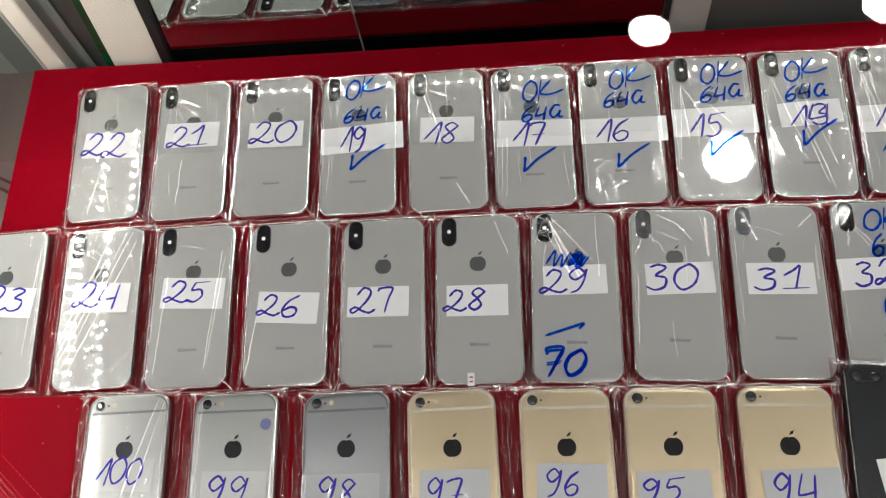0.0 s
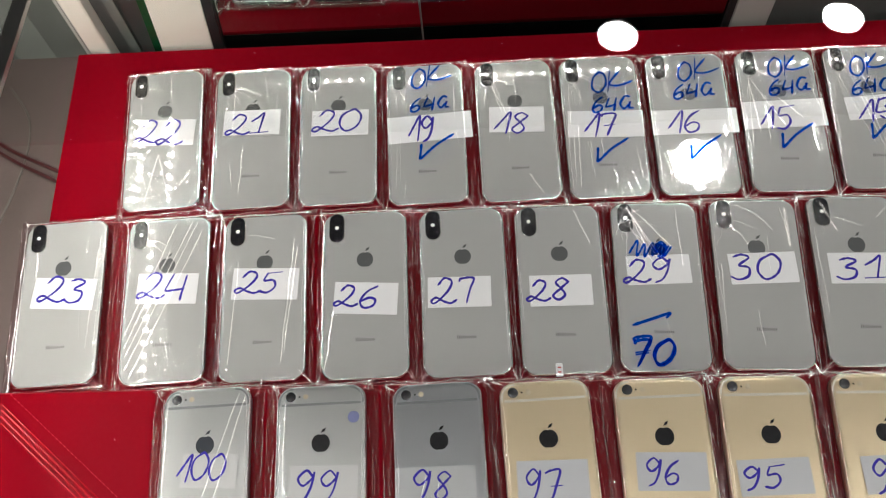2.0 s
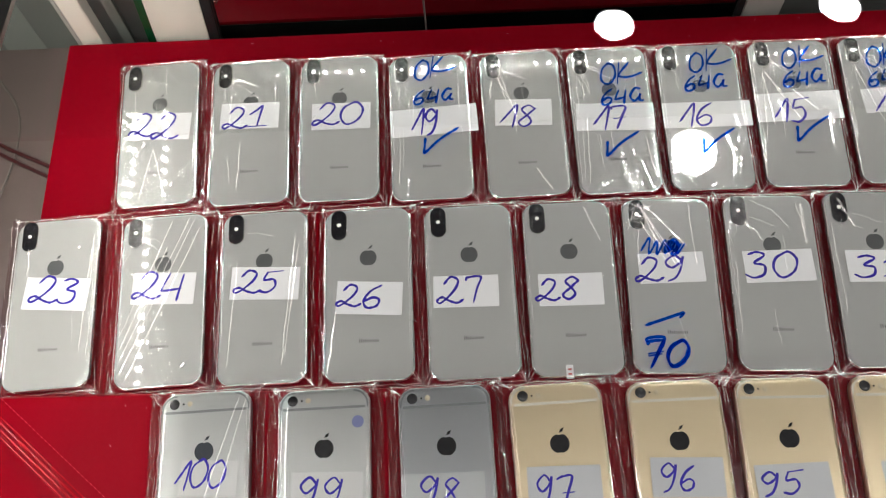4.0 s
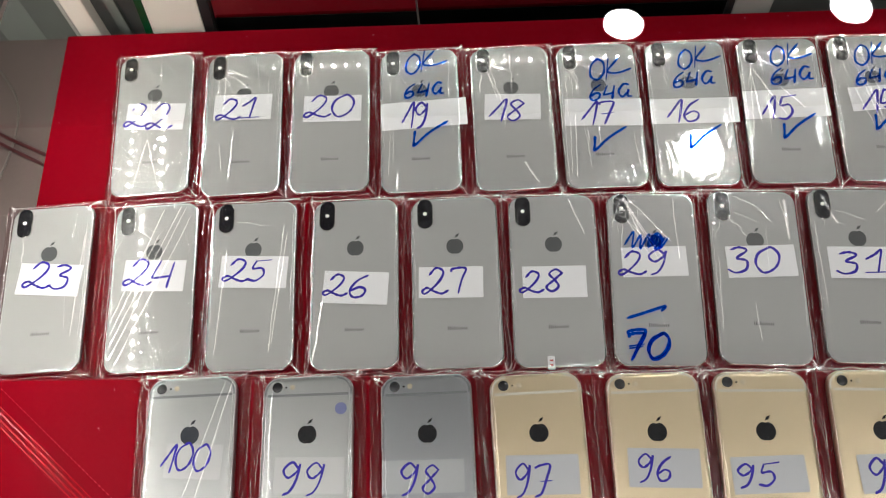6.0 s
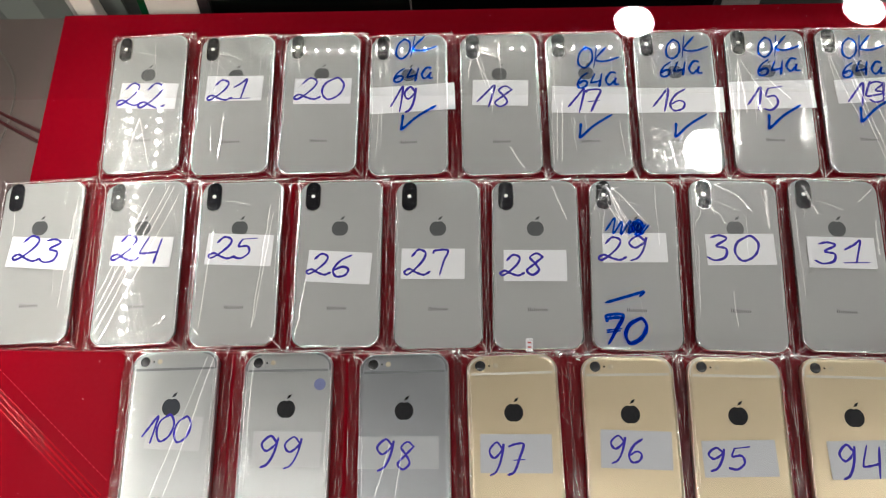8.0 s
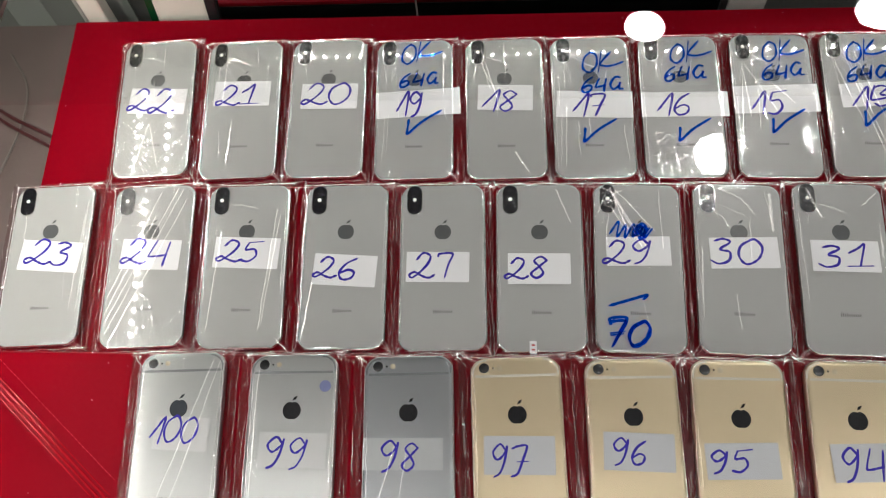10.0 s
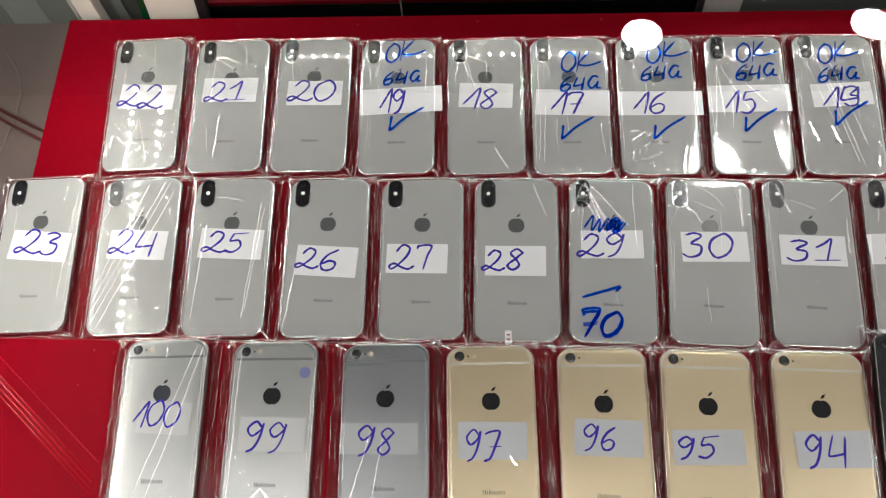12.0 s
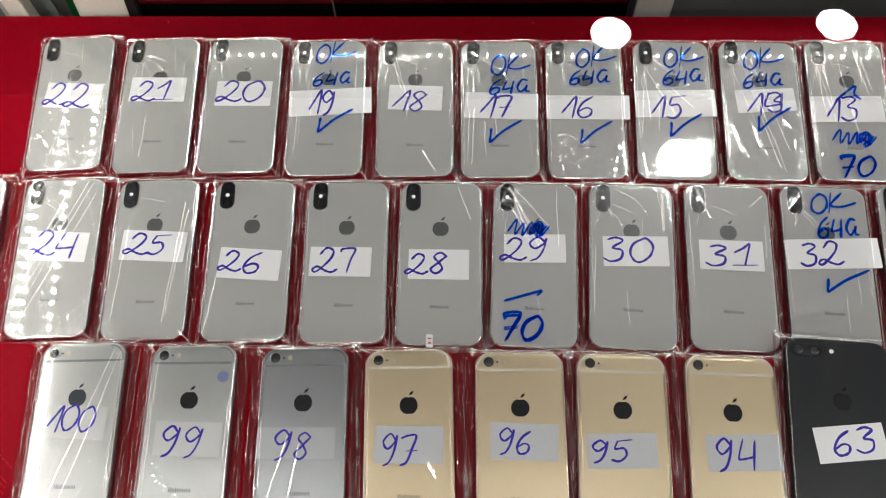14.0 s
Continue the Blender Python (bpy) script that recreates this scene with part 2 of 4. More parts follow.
def curve_points(pts, steps=6):
    """A smooth line through the points."""
    p = [Vector((*q, 0)) if len(q) == 2 else Vector(q) for q in pts]
    if len(p) < 3:
        return p
    ext = [2 * p[0] - p[1]] + p + [2 * p[-1] - p[-2]]
    out = []
    for i in range(1, len(ext) - 2):
        a, b, c, d = ext[i - 1:i + 3]
        for k in range(steps):
            t = k / steps
            out.append(0.5 * ((2 * b) + (c - a) * t + (2 * a - 5 * b + 4 * c - d) * t * t + (3 * b - a - 3 * c + d) * t ** 3))
    return out + [p[-1]]


def stroke_into(bm, pts, width, z, thick=0.00006):
    """One pen stroke: a thin raised ribbon with round-ish ends."""
    pts = curve_points(pts)
    rows = []
    n = len(pts)
    for i, p in enumerate(pts):
        d = (pts[min(i + 1, n - 1)] - pts[max(i - 1, 0)])
        d = d.normalized() if d.length > 1e-9 else Vector((1, 0, 0))
        side = Vector((-d.y, d.x, 0))
        w = width * (0.55 if i in (0, n - 1) else 1.0) * (0.9 + 0.18 * math.sin(i * 0.7 + p.x * 900))
        c = p - d * width * 0.25 if i == 0 else p + d * width * 0.25 if i == n - 1 else p
        rows.append([bm.verts.new((c.x - side.x * w / 2, c.y - side.y * w / 2, z)), bm.verts.new((c.x, c.y, z + thick)), bm.verts.new((c.x + side.x * w / 2, c.y + side.y * w / 2, z))])
    for a, b in zip(rows, rows[1:]):
        bm.faces.new((a[0], b[0], b[1], a[1]))
        bm.faces.new((a[1], b[1], b[2], a[2]))


# pen strokes of each character, in a box one unit high
GLYPH = {}
GLYPH["0"] = [[(0.45, 0.98), (0.12, 0.75), (0.05, 0.35), (0.28, 0.02), (0.62, 0.22), (0.72, 0.66), (0.5, 0.97), (0.3, 0.9)]]
GLYPH["1"] = [[(0.0, 0.22), (0.25, 0.62), (0.5, 1.0), (0.48, 0.5), (0.42, 0.0)]]
GLYPH["l"] = [[(0.05, 0.6), (0.28, 0.8), (0.45, 1.0), (0.42, 0.5), (0.38, 0.03)], [(0.05, 0.02), (0.72, 0.06)]]
GLYPH["t"] = [[(0.08, 0.86), (0.12, 0.97), (0.6, 0.98), (0.5, 0.55), (0.42, 0.0)]]
GLYPH["2"] = [[(0.1, 0.72), (0.3, 0.98), (0.56, 0.86), (0.5, 0.55), (0.24, 0.2), (0.02, 0.02), (-0.08, 0.12), (0.08, 0.24), (0.34, 0.1), (0.6, 0.02), (0.8, 0.14)]]
GLYPH["3"] = [[(0.1, 0.92), (0.35, 1.0), (0.58, 0.86), (0.28, 0.58), (0.58, 0.46), (0.56, 0.12), (0.26, 0.0), (0.02, 0.14)]]
GLYPH["4"] = [[(0.2, 0.95), (0.05, 0.45), (0.12, 0.34), (0.62, 0.42)], [(0.62, 0.9), (0.58, 0.4), (0.56, 0.0)]]
GLYPH["5"] = [[(0.2, 0.94), (0.12, 0.58), (0.45, 0.6), (0.56, 0.28), (0.32, 0.0), (0.02, 0.06)], [(0.18, 0.93), (0.72, 1.0)]]
GLYPH["6"] = [[(0.58, 0.98), (0.24, 0.72), (0.06, 0.3), (0.22, 0.02), (0.52, 0.1), (0.58, 0.36), (0.36, 0.46), (0.1, 0.3)]]
GLYPH["7"] = [[(0.08, 0.86), (0.12, 0.97), (0.6, 0.98), (0.5, 0.55), (0.34, 0.0)], [(0.2, 0.44), (0.62, 0.5)]]
GLYPH["8"] = [[(0.6, 0.84), (0.36, 1.0), (0.14, 0.8), (0.36, 0.52), (0.52, 0.22), (0.3, 0.0), (0.08, 0.2), (0.32, 0.5), (0.62, 0.84)]]
GLYPH["9"] = [[(0.56, 0.8), (0.32, 1.0), (0.06, 0.74), (0.26, 0.5), (0.55, 0.74), (0.6, 0.95), (0.54, 0.45), (0.38, 0.08), (0.16, -0.04)]]
GLYPH["h"] = [[(0.06, 0.84), (0.3, 0.92), (0.64, 0.92), (0.52, 0.5), (0.34, 0.06), (0.1, -0.04)], [(0.3, 0.42), (0.72, 0.44)]]
GLYPH["O"] = [[(0.42, 0.95), (0.12, 0.7), (0.08, 0.25), (0.4, 0.04), (0.7, 0.32), (0.66, 0.76), (0.36, 0.95)]]
GLYPH["K"] = [[(0.14, 1.0), (0.06, 0.05)], [(0.62, 0.96), (0.14, 0.45), (0.4, 0.3), (0.8, 0.3), (1.3, 0.42)]]
GLYPH["G"] = [[(0.58, 0.8), (0.3, 0.86), (0.08, 0.42), (0.3, 0.08), (0.56, 0.34), (0.6, 0.5), (0.58, 0.12), (0.78, 0.06)]]
GLYPH["v"] = [[(0.0, 0.66), (0.02, 0.35), (0.04, 0.02), (0.16, 0.1), (0.6, 0.55), (1.3, 1.0)]]
GLYPH["A"] = [[(0.0, 0.0), (0.55, 1.0), (0.62, 0.45), (0.9, 0.06)], [(0.15, 0.15), (0.7, 0.3)]]
GLYPH["-"] = [[(0.0, 0.1), (0.6, 0.62), (1.0, 0.95), (0.95, 0.6)]]
WIDE = {"1": 0.55, "K": 0.95, "v": 1.3, "-": 1.0, "A": 0.95}


def written(text, height, pen, z, width=0.0, slant=0.1, seed=0):
    """Writing centred on the origin, as one mesh of pen strokes. width: of the whole word, 0 for as it comes."""
    rnd = random.Random(seed)
    total = sum(WIDE.get(c, 0.78) for c in text)
    sx = width / (total * height) if width else 1.0
    bm = bmesh.new()
    x = -total / 2
    for c in text:
        dy, k = rnd.uniform(-0.05, 0.05), rnd.uniform(0.94, 1.06)
        for line in GLYPH[c]:
            stroke_into(bm, [((x + px * k + slant * (py - 0.5)) * height * sx, (py * k - 0.5 + dy) * height) for px, py in line], pen, z)
        x += WIDE.get(c, 0.78)
    return bm


def bars(sizes, gap, h, z):
    """A row of plain upright bars in place of lettering."""
    bm = bmesh.new()
    x = -(sum(sizes) + gap * (len(sizes) - 1)) / 2
    for i, w in enumerate(sizes):
        k = h * (1.0 if i in (0, 1, 3) else 0.72)
        vs = [bm.verts.new(p) for p in ((x, -h / 2, z), (x + w, -h / 2, z), (x + w, -h / 2 + k, z), (x, -h / 2 + k, z))]
        bm.faces.new(vs)
        x += w + gap
    return bm


def fruit_mark(h, z):
    """A plain rounded two-lobed mark with a small leaf over it."""
    bm = bmesh.new()
    vs = []
    for k in range(40):
        a = 2 * math.pi * k / 40
        r = 0.40 + 0.035 * math.cos(2 * a) - 0.05 * math.exp(-((a - math.pi / 2) / 0.25) ** 2) - 0.03 * math.exp(-((a - 1.5 * math.pi) / 0.2) ** 2)
        d = math.cos(a) * 0.95, math.sin(a)
        vs.append(bm.verts.new((r * d[0] * h * 0.9, (r * d[1] - 0.1) * h, z)))
    bm.faces.new(vs)
    leaf = [bm.verts.new((x * h, y * h, z)) for x, y in ((0.0, 0.30), (0.14, 0.34), (0.22, 0.50), (0.07, 0.44))]
    bm.faces.new(leaf)
    return bm


# ---- the room, closed round the case ----
def structure(name, bm, mat, label):
    return tagged(part(name, bm, mat), label, name.split("_")[0], kind="structure")


structure("floor", box(-5, 7, -5, 8, -0.2, 0), TILE_FLOOR, "plain grey shop floor under the case")
structure("ceiling", box(-5, 7, -5, 8, CEILING + 0.06, CEILING + 0.2), CEILING_PAINT, "plain near-black ceiling high over the case")
structure("wall_north", box(-5, 7, 8, 8.2, 0, CEILING + 0.2), ROOM, "plain pale shop wall")
structure("wall_south", box(-5, 7, -5.2, -5, 0, CEILING + 0.2), ROOM, "plain pale shop wall")
structure("wall_west", box(-5.2, -5, -5, 8, 0, CEILING + 0.2), ROOM, "plain pale shop wall")
structure("wall_east", box(7, 7.2, -5, 8, 0, CEILING + 0.2), ROOM, "plain pale shop wall")


def downlight(x, y, r=0.126):
    base = tagged(new("ceiling_light"), "round white ceiling light switched on", "ceiling light", "lights of the ceiling")
    base.matrix_basis = pose(x, y, CEILING + 0.06)
    part("ring", torus_ring(r, r + 0.004, -0.006, 0.0), ROOM, base)
    bm = disc(r, 0, 0.005, 48, 0.02)
    bmesh.ops.rotate(bm, verts=bm.verts, matrix=Matrix.Rotation(math.pi, 3, "X"))
    part("diffuser", bm, LAMP, base)


downlight(0.953, 3.25)
downlight(2.38, 3.32)
downlight(1.28, 1.37, 0.134)
# seven more lights, out of view, added to light the room and phones
for x, y in ((-1.0, -1.0), (0.6, -1.2), (2.2, -1.0), (-2.4, -0.9), (3.6, -0.9), (-0.6, -2.6), (1.8, -2.6)):
    downlight(x, y)

# ---- the display case ----
TILT, DECK = 7.0, 0.95
MIRROR_Y, GLASS_Z, BED_Z = 0.2155, 1.128, 0.925
case = tagged(new("display_case"), "open-fronted glass-topped shop display case with cream posts and a mirror back", "display case")
part("cabinet_body", box(-0.50, 1.10, -0.48, 0.34, 0.0, 0.90, 0.004), CABINET, case)
part("bed", box(-0.49, 1.09, -0.47, 0.33, 0.90, BED_Z), BROWN, case, "dull brown laminate case bottom")
part("back_panel", box(-0.50, 1.10, 0.322, 0.34, 0.90, GLASS_Z), DARK_PANEL, case)
part("mirror", box(-0.225, -0.0130, MIRROR_Y, MIRROR_Y + 0.005, BED_Z, 1.066), MIRROR, case, "silvered mirror pane of the case back")
part("tinted_mirror", box(-0.0110, 0.279, MIRROR_Y, MIRROR_Y + 0.005, BED_Z, 1.066), MIRROR_DARK, case, "darker tinted mirror pane of the case back")
part("dark_pane", box(0.3185, 1.09, MIRROR_Y + 0.003, MIRROR_Y + 0.008, BED_Z, 1.066), DARK_PANEL, case)
LEANING = pose(-0.245, 0.2125, 0.945, 0, 6.5, 0)
part("post", box(-0.026, 0.026, 0.0, 0.02, -0.02, 0.172, 0.0012), WHITE_POST, case, "cream painted upright leaning slightly", LEANING)
part("post", box(-0.3430, -0.3230, 0.2125, 0.2325, BED_Z, GLASS_Z - 0.012, 0.001), WHITE_POST, case, "cream painted upright")
part("post", box(0.281, 0.3165, 0.2125, 0.2325, BED_Z, GLASS_Z - 0.012, 0.0012), GREY_POST, case, "greyish painted upright")
part("gasket", box(0.0262, 0.0360, -0.0025, 0.02, -0.02, 0.172, 0.0005), BLACK, case, "", LEANING)
part("gasket", box(0.2745, 0.2805, 0.2110, 0.2325, BED_Z, GLASS_Z - 0.012, 0.0005), BLACK, case)
part("dark_strip", box(-0.3228, -0.2700, 0.2265, 0.2315, BED_Z, GLASS_Z - 0.012), DARK_STRIP, case)
part("dark_strip", box(-0.308, -0.298, 0.2225, 0.2263, BED_Z, GLASS_Z - 0.012), SMOKE_DARK, case)
part("glass_edge", box(-0.0335, -0.0263, 0.001, 0.012, -0.02, 0.172), GREEN_EDGE, case, "dark green edge of a glass pane", LEANING)
part("trim_rod", box(-0.3480, -0.3433, 0.2130, 0.2200, BED_Z, GLASS_Z - 0.012, 0.001), GREY_POST, case)
part("side_back", box(-0.392, -0.3483, 0.2290, 0.2340, BED_Z, GLASS_Z - 0.012), SMOKE_DARK, case)
part("side_back", box(-0.432, -0.3923, 0.2290, 0.2340, BED_Z, GLASS_Z - 0.012), SMOKE, case)
part("side_back", box(-0.49, -0.4323, 0.2290, 0.2340, BED_Z, GLASS_Z - 0.012), SMOKE_DARK, case)
part("side_glass", box(-0.498, -0.492, -0.47, 0.32, 0.90, GLASS_Z - 0.001), SMOKE, case)
part("side_panel", box(1.092, 1.10, -0.47, 0.32, 0.90, GLASS_Z - 0.001), DARK_PANEL, case)
part("front_glass", box(-0.49, 1.09, -0.480, -0.474, 0.90, GLASS_Z - 0.001), PANE, case)
top = part("glass_top", box(-0.50, 1.10, -0.03, 0.34, GLASS_Z, GLASS_Z + 0.004), PANE, case, "clear glass top", smooth=False)
top.visible_shadow = False
part("pane_joint", box(-0.0125, -0.0117, MIRROR_Y - 0.0008, MIRROR_Y - 0.0001, BED_Z, 1.066), DARK_STRIP, case)
part("top_rail", box(-0.49, 1.09, 0.196, 0.236, GLASS_Z - 0.011, GLASS_Z - 0.001, 0.001), ALUMINIUM, case)

def led_mesh(r, mat):
    bm = disc(r, 0.0, 0.0010, 14, 0.1)
    bmesh.ops.rotate(bm, verts=bm.verts, matrix=Matrix.Rotation(math.pi, 3, "X"))
    return mesh_from("led", bm, mat, smooth=False)


SMALL_LED, WIDE_LED = led_mesh(0.0018, LED), led_mesh(0.0028, LED_WIDE)


def led_strip(start, step, n, lean, led, label):
    strip = tagged(new("led_strip"), label, "led strip", "strips lighting the case")
    strip.matrix_basis = Matrix.Translation(start)
    d = Vector(step)
    e = d * (n - 1)
    w = 0.006
    part("backing", box(min(0, e.x) - w, max(0, e.x) + w, min(0, e.y) - w, max(0, e.y) + w, 0.0, 0.004), ALUMINIUM, strip)
    for i in range(n):
        part("led", led, None, strip, at=Matrix.Translation(d * i) @ pose(0, 0, 0, lean))


led_strip((-0.185, 0.227, 1.1022), (0.0136, 0, 0), 81, -38, SMALL_LED, "white led strip along the back rail of the case")
led_strip((-0.22, -0.395, 1.1022), (0.0136, 0, 0), 86, 0, SMALL_LED, "white led strip along the front rail of the case")
led_strip((-0.306, -0.40, 1.104), (0, 0.0130, 0), 46, 0, WIDE_LED, "white led strip along the side of the case")
led_strip((-0.342, -0.40, 1.104), (0, 0.0130, 0), 46, 0, WIDE_LED, "white led strip along the side of the case")

# ---- the stepped red tray ----
ROW_Y = {1: 0.1015, 2: -0.0555, 3: -0.2075}
COS, SIN = math.cos(radians(TILT)), math.sin(radians(TILT))
TRAY_X0, TRAY_X1 = -0.3505, 0.95


def row_frame(row):
    return pose(0, ROW_Y[row], DECK, TILT)


tray = tagged(new("display_tray"), "stepped display tray covered in glossy red vinyl", "display tray")
SKIN = -0.0088


def ramp(row, v0, v1, x0, x1):
    """One sloping step: a wedge down to the case bottom."""
    m = row_frame(row)
    a, b = m @ Vector((0, v0, SKIN)), m @ Vector((0, v1, SKIN))
    bm = bmesh.new()
    pts = [(a.y, BED_Z), (b.y, BED_Z), (b.y, b.z - 0.0015), (b.y - 0.0015, b.z), (a.y, a.z)]
    left = [bm.verts.new((x0, y, z)) for y, z in pts]
    right = [bm.verts.new((x1, y, z)) for y, z in pts]
    n = len(pts)
    for i in range(n):
        bm.faces.new((left[i], right[i], right[(i + 1) % n], left[(i + 1) % n]))
    bm.faces.new(left[::-1])
    bm.faces.new(right)
    bmesh.ops.recalc_face_normals(bm, faces=bm.faces)
    part("step", bm, RED, tray, smooth=False)


ramp(1, -0.0855, 0.1046, TRAY_X0, TRAY_X1)
ramp(2, -0.0795, 0.0715, TRAY_X0 + 0.003, TRAY_X1 - 0.003)
ramp(3, -0.1500, 0.0705, -0.47, TRAY_X1 - 0.006)

part("back_board", box(TRAY_X0 + 0.001, TRAY_X1, 0.2056, 0.2072, BED_Z, 0.9515), BLACK, tray, "bare black back of the tray")
# the sewn fold of the vinyl beside the front row
fold_at = row_frame(3) @ pose(0, 0, SKIN)
for off, r in ((0.0, 0.0011), (0.0032, 0.0006), (-0.0035, 0.0009), (-0.0068, 0.0006)):
    pts = [(-0.339 + 0.012 * k, 0.0560 - 0.0098 * k + off * 1.3, 0.0002 + r * 0.2) for k in range(11)]
    part("fold", tube([tuple(p) for p in curve_points(pts, 3)], r), RED_FOLD_LIT, tray, at=fold_at)
bm = bmesh.new()
for k in range(34):
    x, y = -0.334 + 0.0035 * k, 0.0690 - 0.00286 * k
    vs = [bm.verts.new(p) for p in ((x, y, 0.0006), (x + 0.0016, y - 0.0013, 0.0006), (x + 0.0013, y - 0.0017, 0.0004), (x - 0.0003, y - 0.0004, 0.0004))]
    bm.faces.new(vs)
part("stitching", bm, STITCH, tray, at=fold_at)

# ---- phones ----
XW, XH, XT = 0.0709, 0.1436, 0.0077
SW, SH, ST = 0.0671, 0.1383, 0.0071
PW, PH, PT = 0.0781, 0.1584, 0.0073

x_frame_me = mesh_from("frame", slab(XW, XH, 0.0115, [(0.0022, 0.0), (0.0008, 0.0008), (0.0, 0.0026), (0.0, 0.0051), (0.0007, 0.0068), (0.0013, 0.0072)]), STEEL)
x_back_me = mesh_from("back", slab(XW - 0.0022, XH - 0.0022, 0.0105, [(0.0, 0.0068), (0.0003, 0.0073), (0.0010, 0.0076), (0.0022, XT)], cap_bottom=False), GLASS_WHITE)
x_bump_me = mesh_from("camera_bump", slab(0.0128, 0.0262, 0.0064, [(0, XT - 0.0004), (0, XT + 0.0009), (0.0003, XT + 0.0012), (0.0006, XT + 0.0012)], False), STEEL)
x_bump_in_me = mesh_from("camera_window", slab(0.0116, 0.0250, 0.0058, [(0, XT + 0.0008), (0.0001, XT + 0.00135)], False), LENS_BLACK)
x_lens_me = mesh_from("lens", torus_ring(0.0028, 0.0042, XT + 0.0012, XT + 0.00145), LENS_CORE)
flash_me = mesh_from("flash", disc(0.0016, XT + 0.0012, XT + 0.0015, 14), FLASH)
x_mark_me = mesh_from("mark", fruit_mark(0.0184, XT + 0.00008), LOGO_GREY, False)
x_print_me = mesh_from("print", bars([0.0007, 0.0008, 0.0008, 0.0008, 0.0008, 0.0008, 0.0008, 0.0008, 0.0008, 0.0008], 0.0008, 0.0030, XT + 0.00008), PRINT_GREY, False)


def film_sheet(w, h, t, seed, creases, over=0.0056, res=0.0009, loose=0.000003, sag=()):
    """Cellophane drawn over a phone, with creases that run in from the corners and edges."""
    rnd = np.random.RandomState(seed)
    nx, ny = int((w + 2 * over) / res), int((h + 2 * over) / res)
    lip = min(over, 0.0048)
    xs, ys = np.linspace(-w / 2 - over, w / 2 + over, nx), np.linspace(-h / 2 - lip, h / 2 + lip, ny)
    X, Y = np.meshgrid(xs, ys)
    d = np.maximum(np.abs(X) - w / 2, np.abs(Y) - h / 2)
    corner = np.hypot(np.maximum(np.abs(X) - w / 2 + 0.011, 0), np.maximum(np.abs(Y) - h / 2 + 0.011, 0)) - 0.011
    d = np.where((np.abs(X) > w / 2 - 0.011) & (np.abs(Y) > h / 2 - 0.011), corner, d)
    fall = np.clip((d + 0.0012) / 0.0042, 0, 1)
    fall = fall * fall * (3 - 2 * fall)
    Z = t + 0.00045 - fall * (t - 0.0016)
    for _ in range(5):
        kx, ky, ph = rnd.uniform(-160, 160), rnd.uniform(-110, 110), rnd.uniform(0, 6.3)
        Z += loose * np.sin(kx * X + ky * Y + ph)
    for _ in range(5):
        kx, ky, ph = rnd.uniform(-900, 900), rnd.uniform(-700, 700), rnd.uniform(0, 6.3)
        Z += fall * 0.00032 * np.sin(kx * X + 0.2 * ky * Y + ph)
    for x0, deep in sag:
        near = np.clip(1 - np.abs(X - x0 * w) / 0.017, 0, 1)
        Z += deep * (1 - near * near * (3 - 2 * near)) * (1 - fall)
    for c in range(creases):
        side = rnd.randint(4)
        u = rnd.uniform(-0.5, 0.5)
        px, py = ((u * w, h / 2), (u * w, -h / 2), (-w / 2, u * h), (w / 2, u * h))[side]
        a = radians(rnd.choice([-90, 90, -75, 80, -60, 62, 100, -110, 50]) + rnd.uniform(-14, 14))
        ux, uy = math.cos(a), math.sin(a)
        lines = rnd.choice([1, 1, 2, 4])
        for q in range(lines):
            ln = rnd.uniform(0.018, 0.085)
            along, acr = (X - px) * ux + (Y - py) * uy, -(X - px) * uy + (Y - py) * ux - q * 0.0042
            acr = acr + 0.0012 * np.sin(along * 70 + u * 9)
            wide, slope = rnd.uniform(0.0011, 0.0024), rnd.uniform(0.08, 0.42)
            Z += wide * slope * np.exp(-(acr / wide) ** 2) * np.clip(1.2 - np.abs(along) / ln, 0, 1)
    Z += rnd.normal(0, 0.00005, Z.shape) * fall
    gather = np.exp(-((w / 2 - np.abs(X)) / 0.004) ** 2) + np.exp(-((h / 2 - np.abs(Y)) / 0.004) ** 2)
    for _ in range(6):
        Z += 0.00006 * gather * np.sin(rnd.uniform(400, 1500) * (X + Y * rnd.choice([-1, 1])) + rnd.uniform(0, 6))
    Z = np.maximum(Z, 0.0004)
    me = bpy.data.meshes.new("wrapper")
    verts = np.stack([X, Y, Z], -1).reshape(-1, 3)
    i = np.arange(nx * ny).reshape(ny, nx)
    faces = np.stack([i[:-1, :-1], i[:-1, 1:], i[1:, 1:], i[1:, :-1]], -1).reshape(-1, 4)
    me.from_pydata(verts.tolist(), [], faces.tolist())
    me.materials.append(FILM)
    me.materials.append(FILM_EDGE_SHADED)
    # both long sides take the film tinted with the gaps' shade
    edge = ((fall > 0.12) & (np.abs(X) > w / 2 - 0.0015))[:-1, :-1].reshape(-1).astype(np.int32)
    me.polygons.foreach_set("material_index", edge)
    me.polygons.foreach_set("use_smooth", np.ones(len(edge), dtype=bool))
    return me


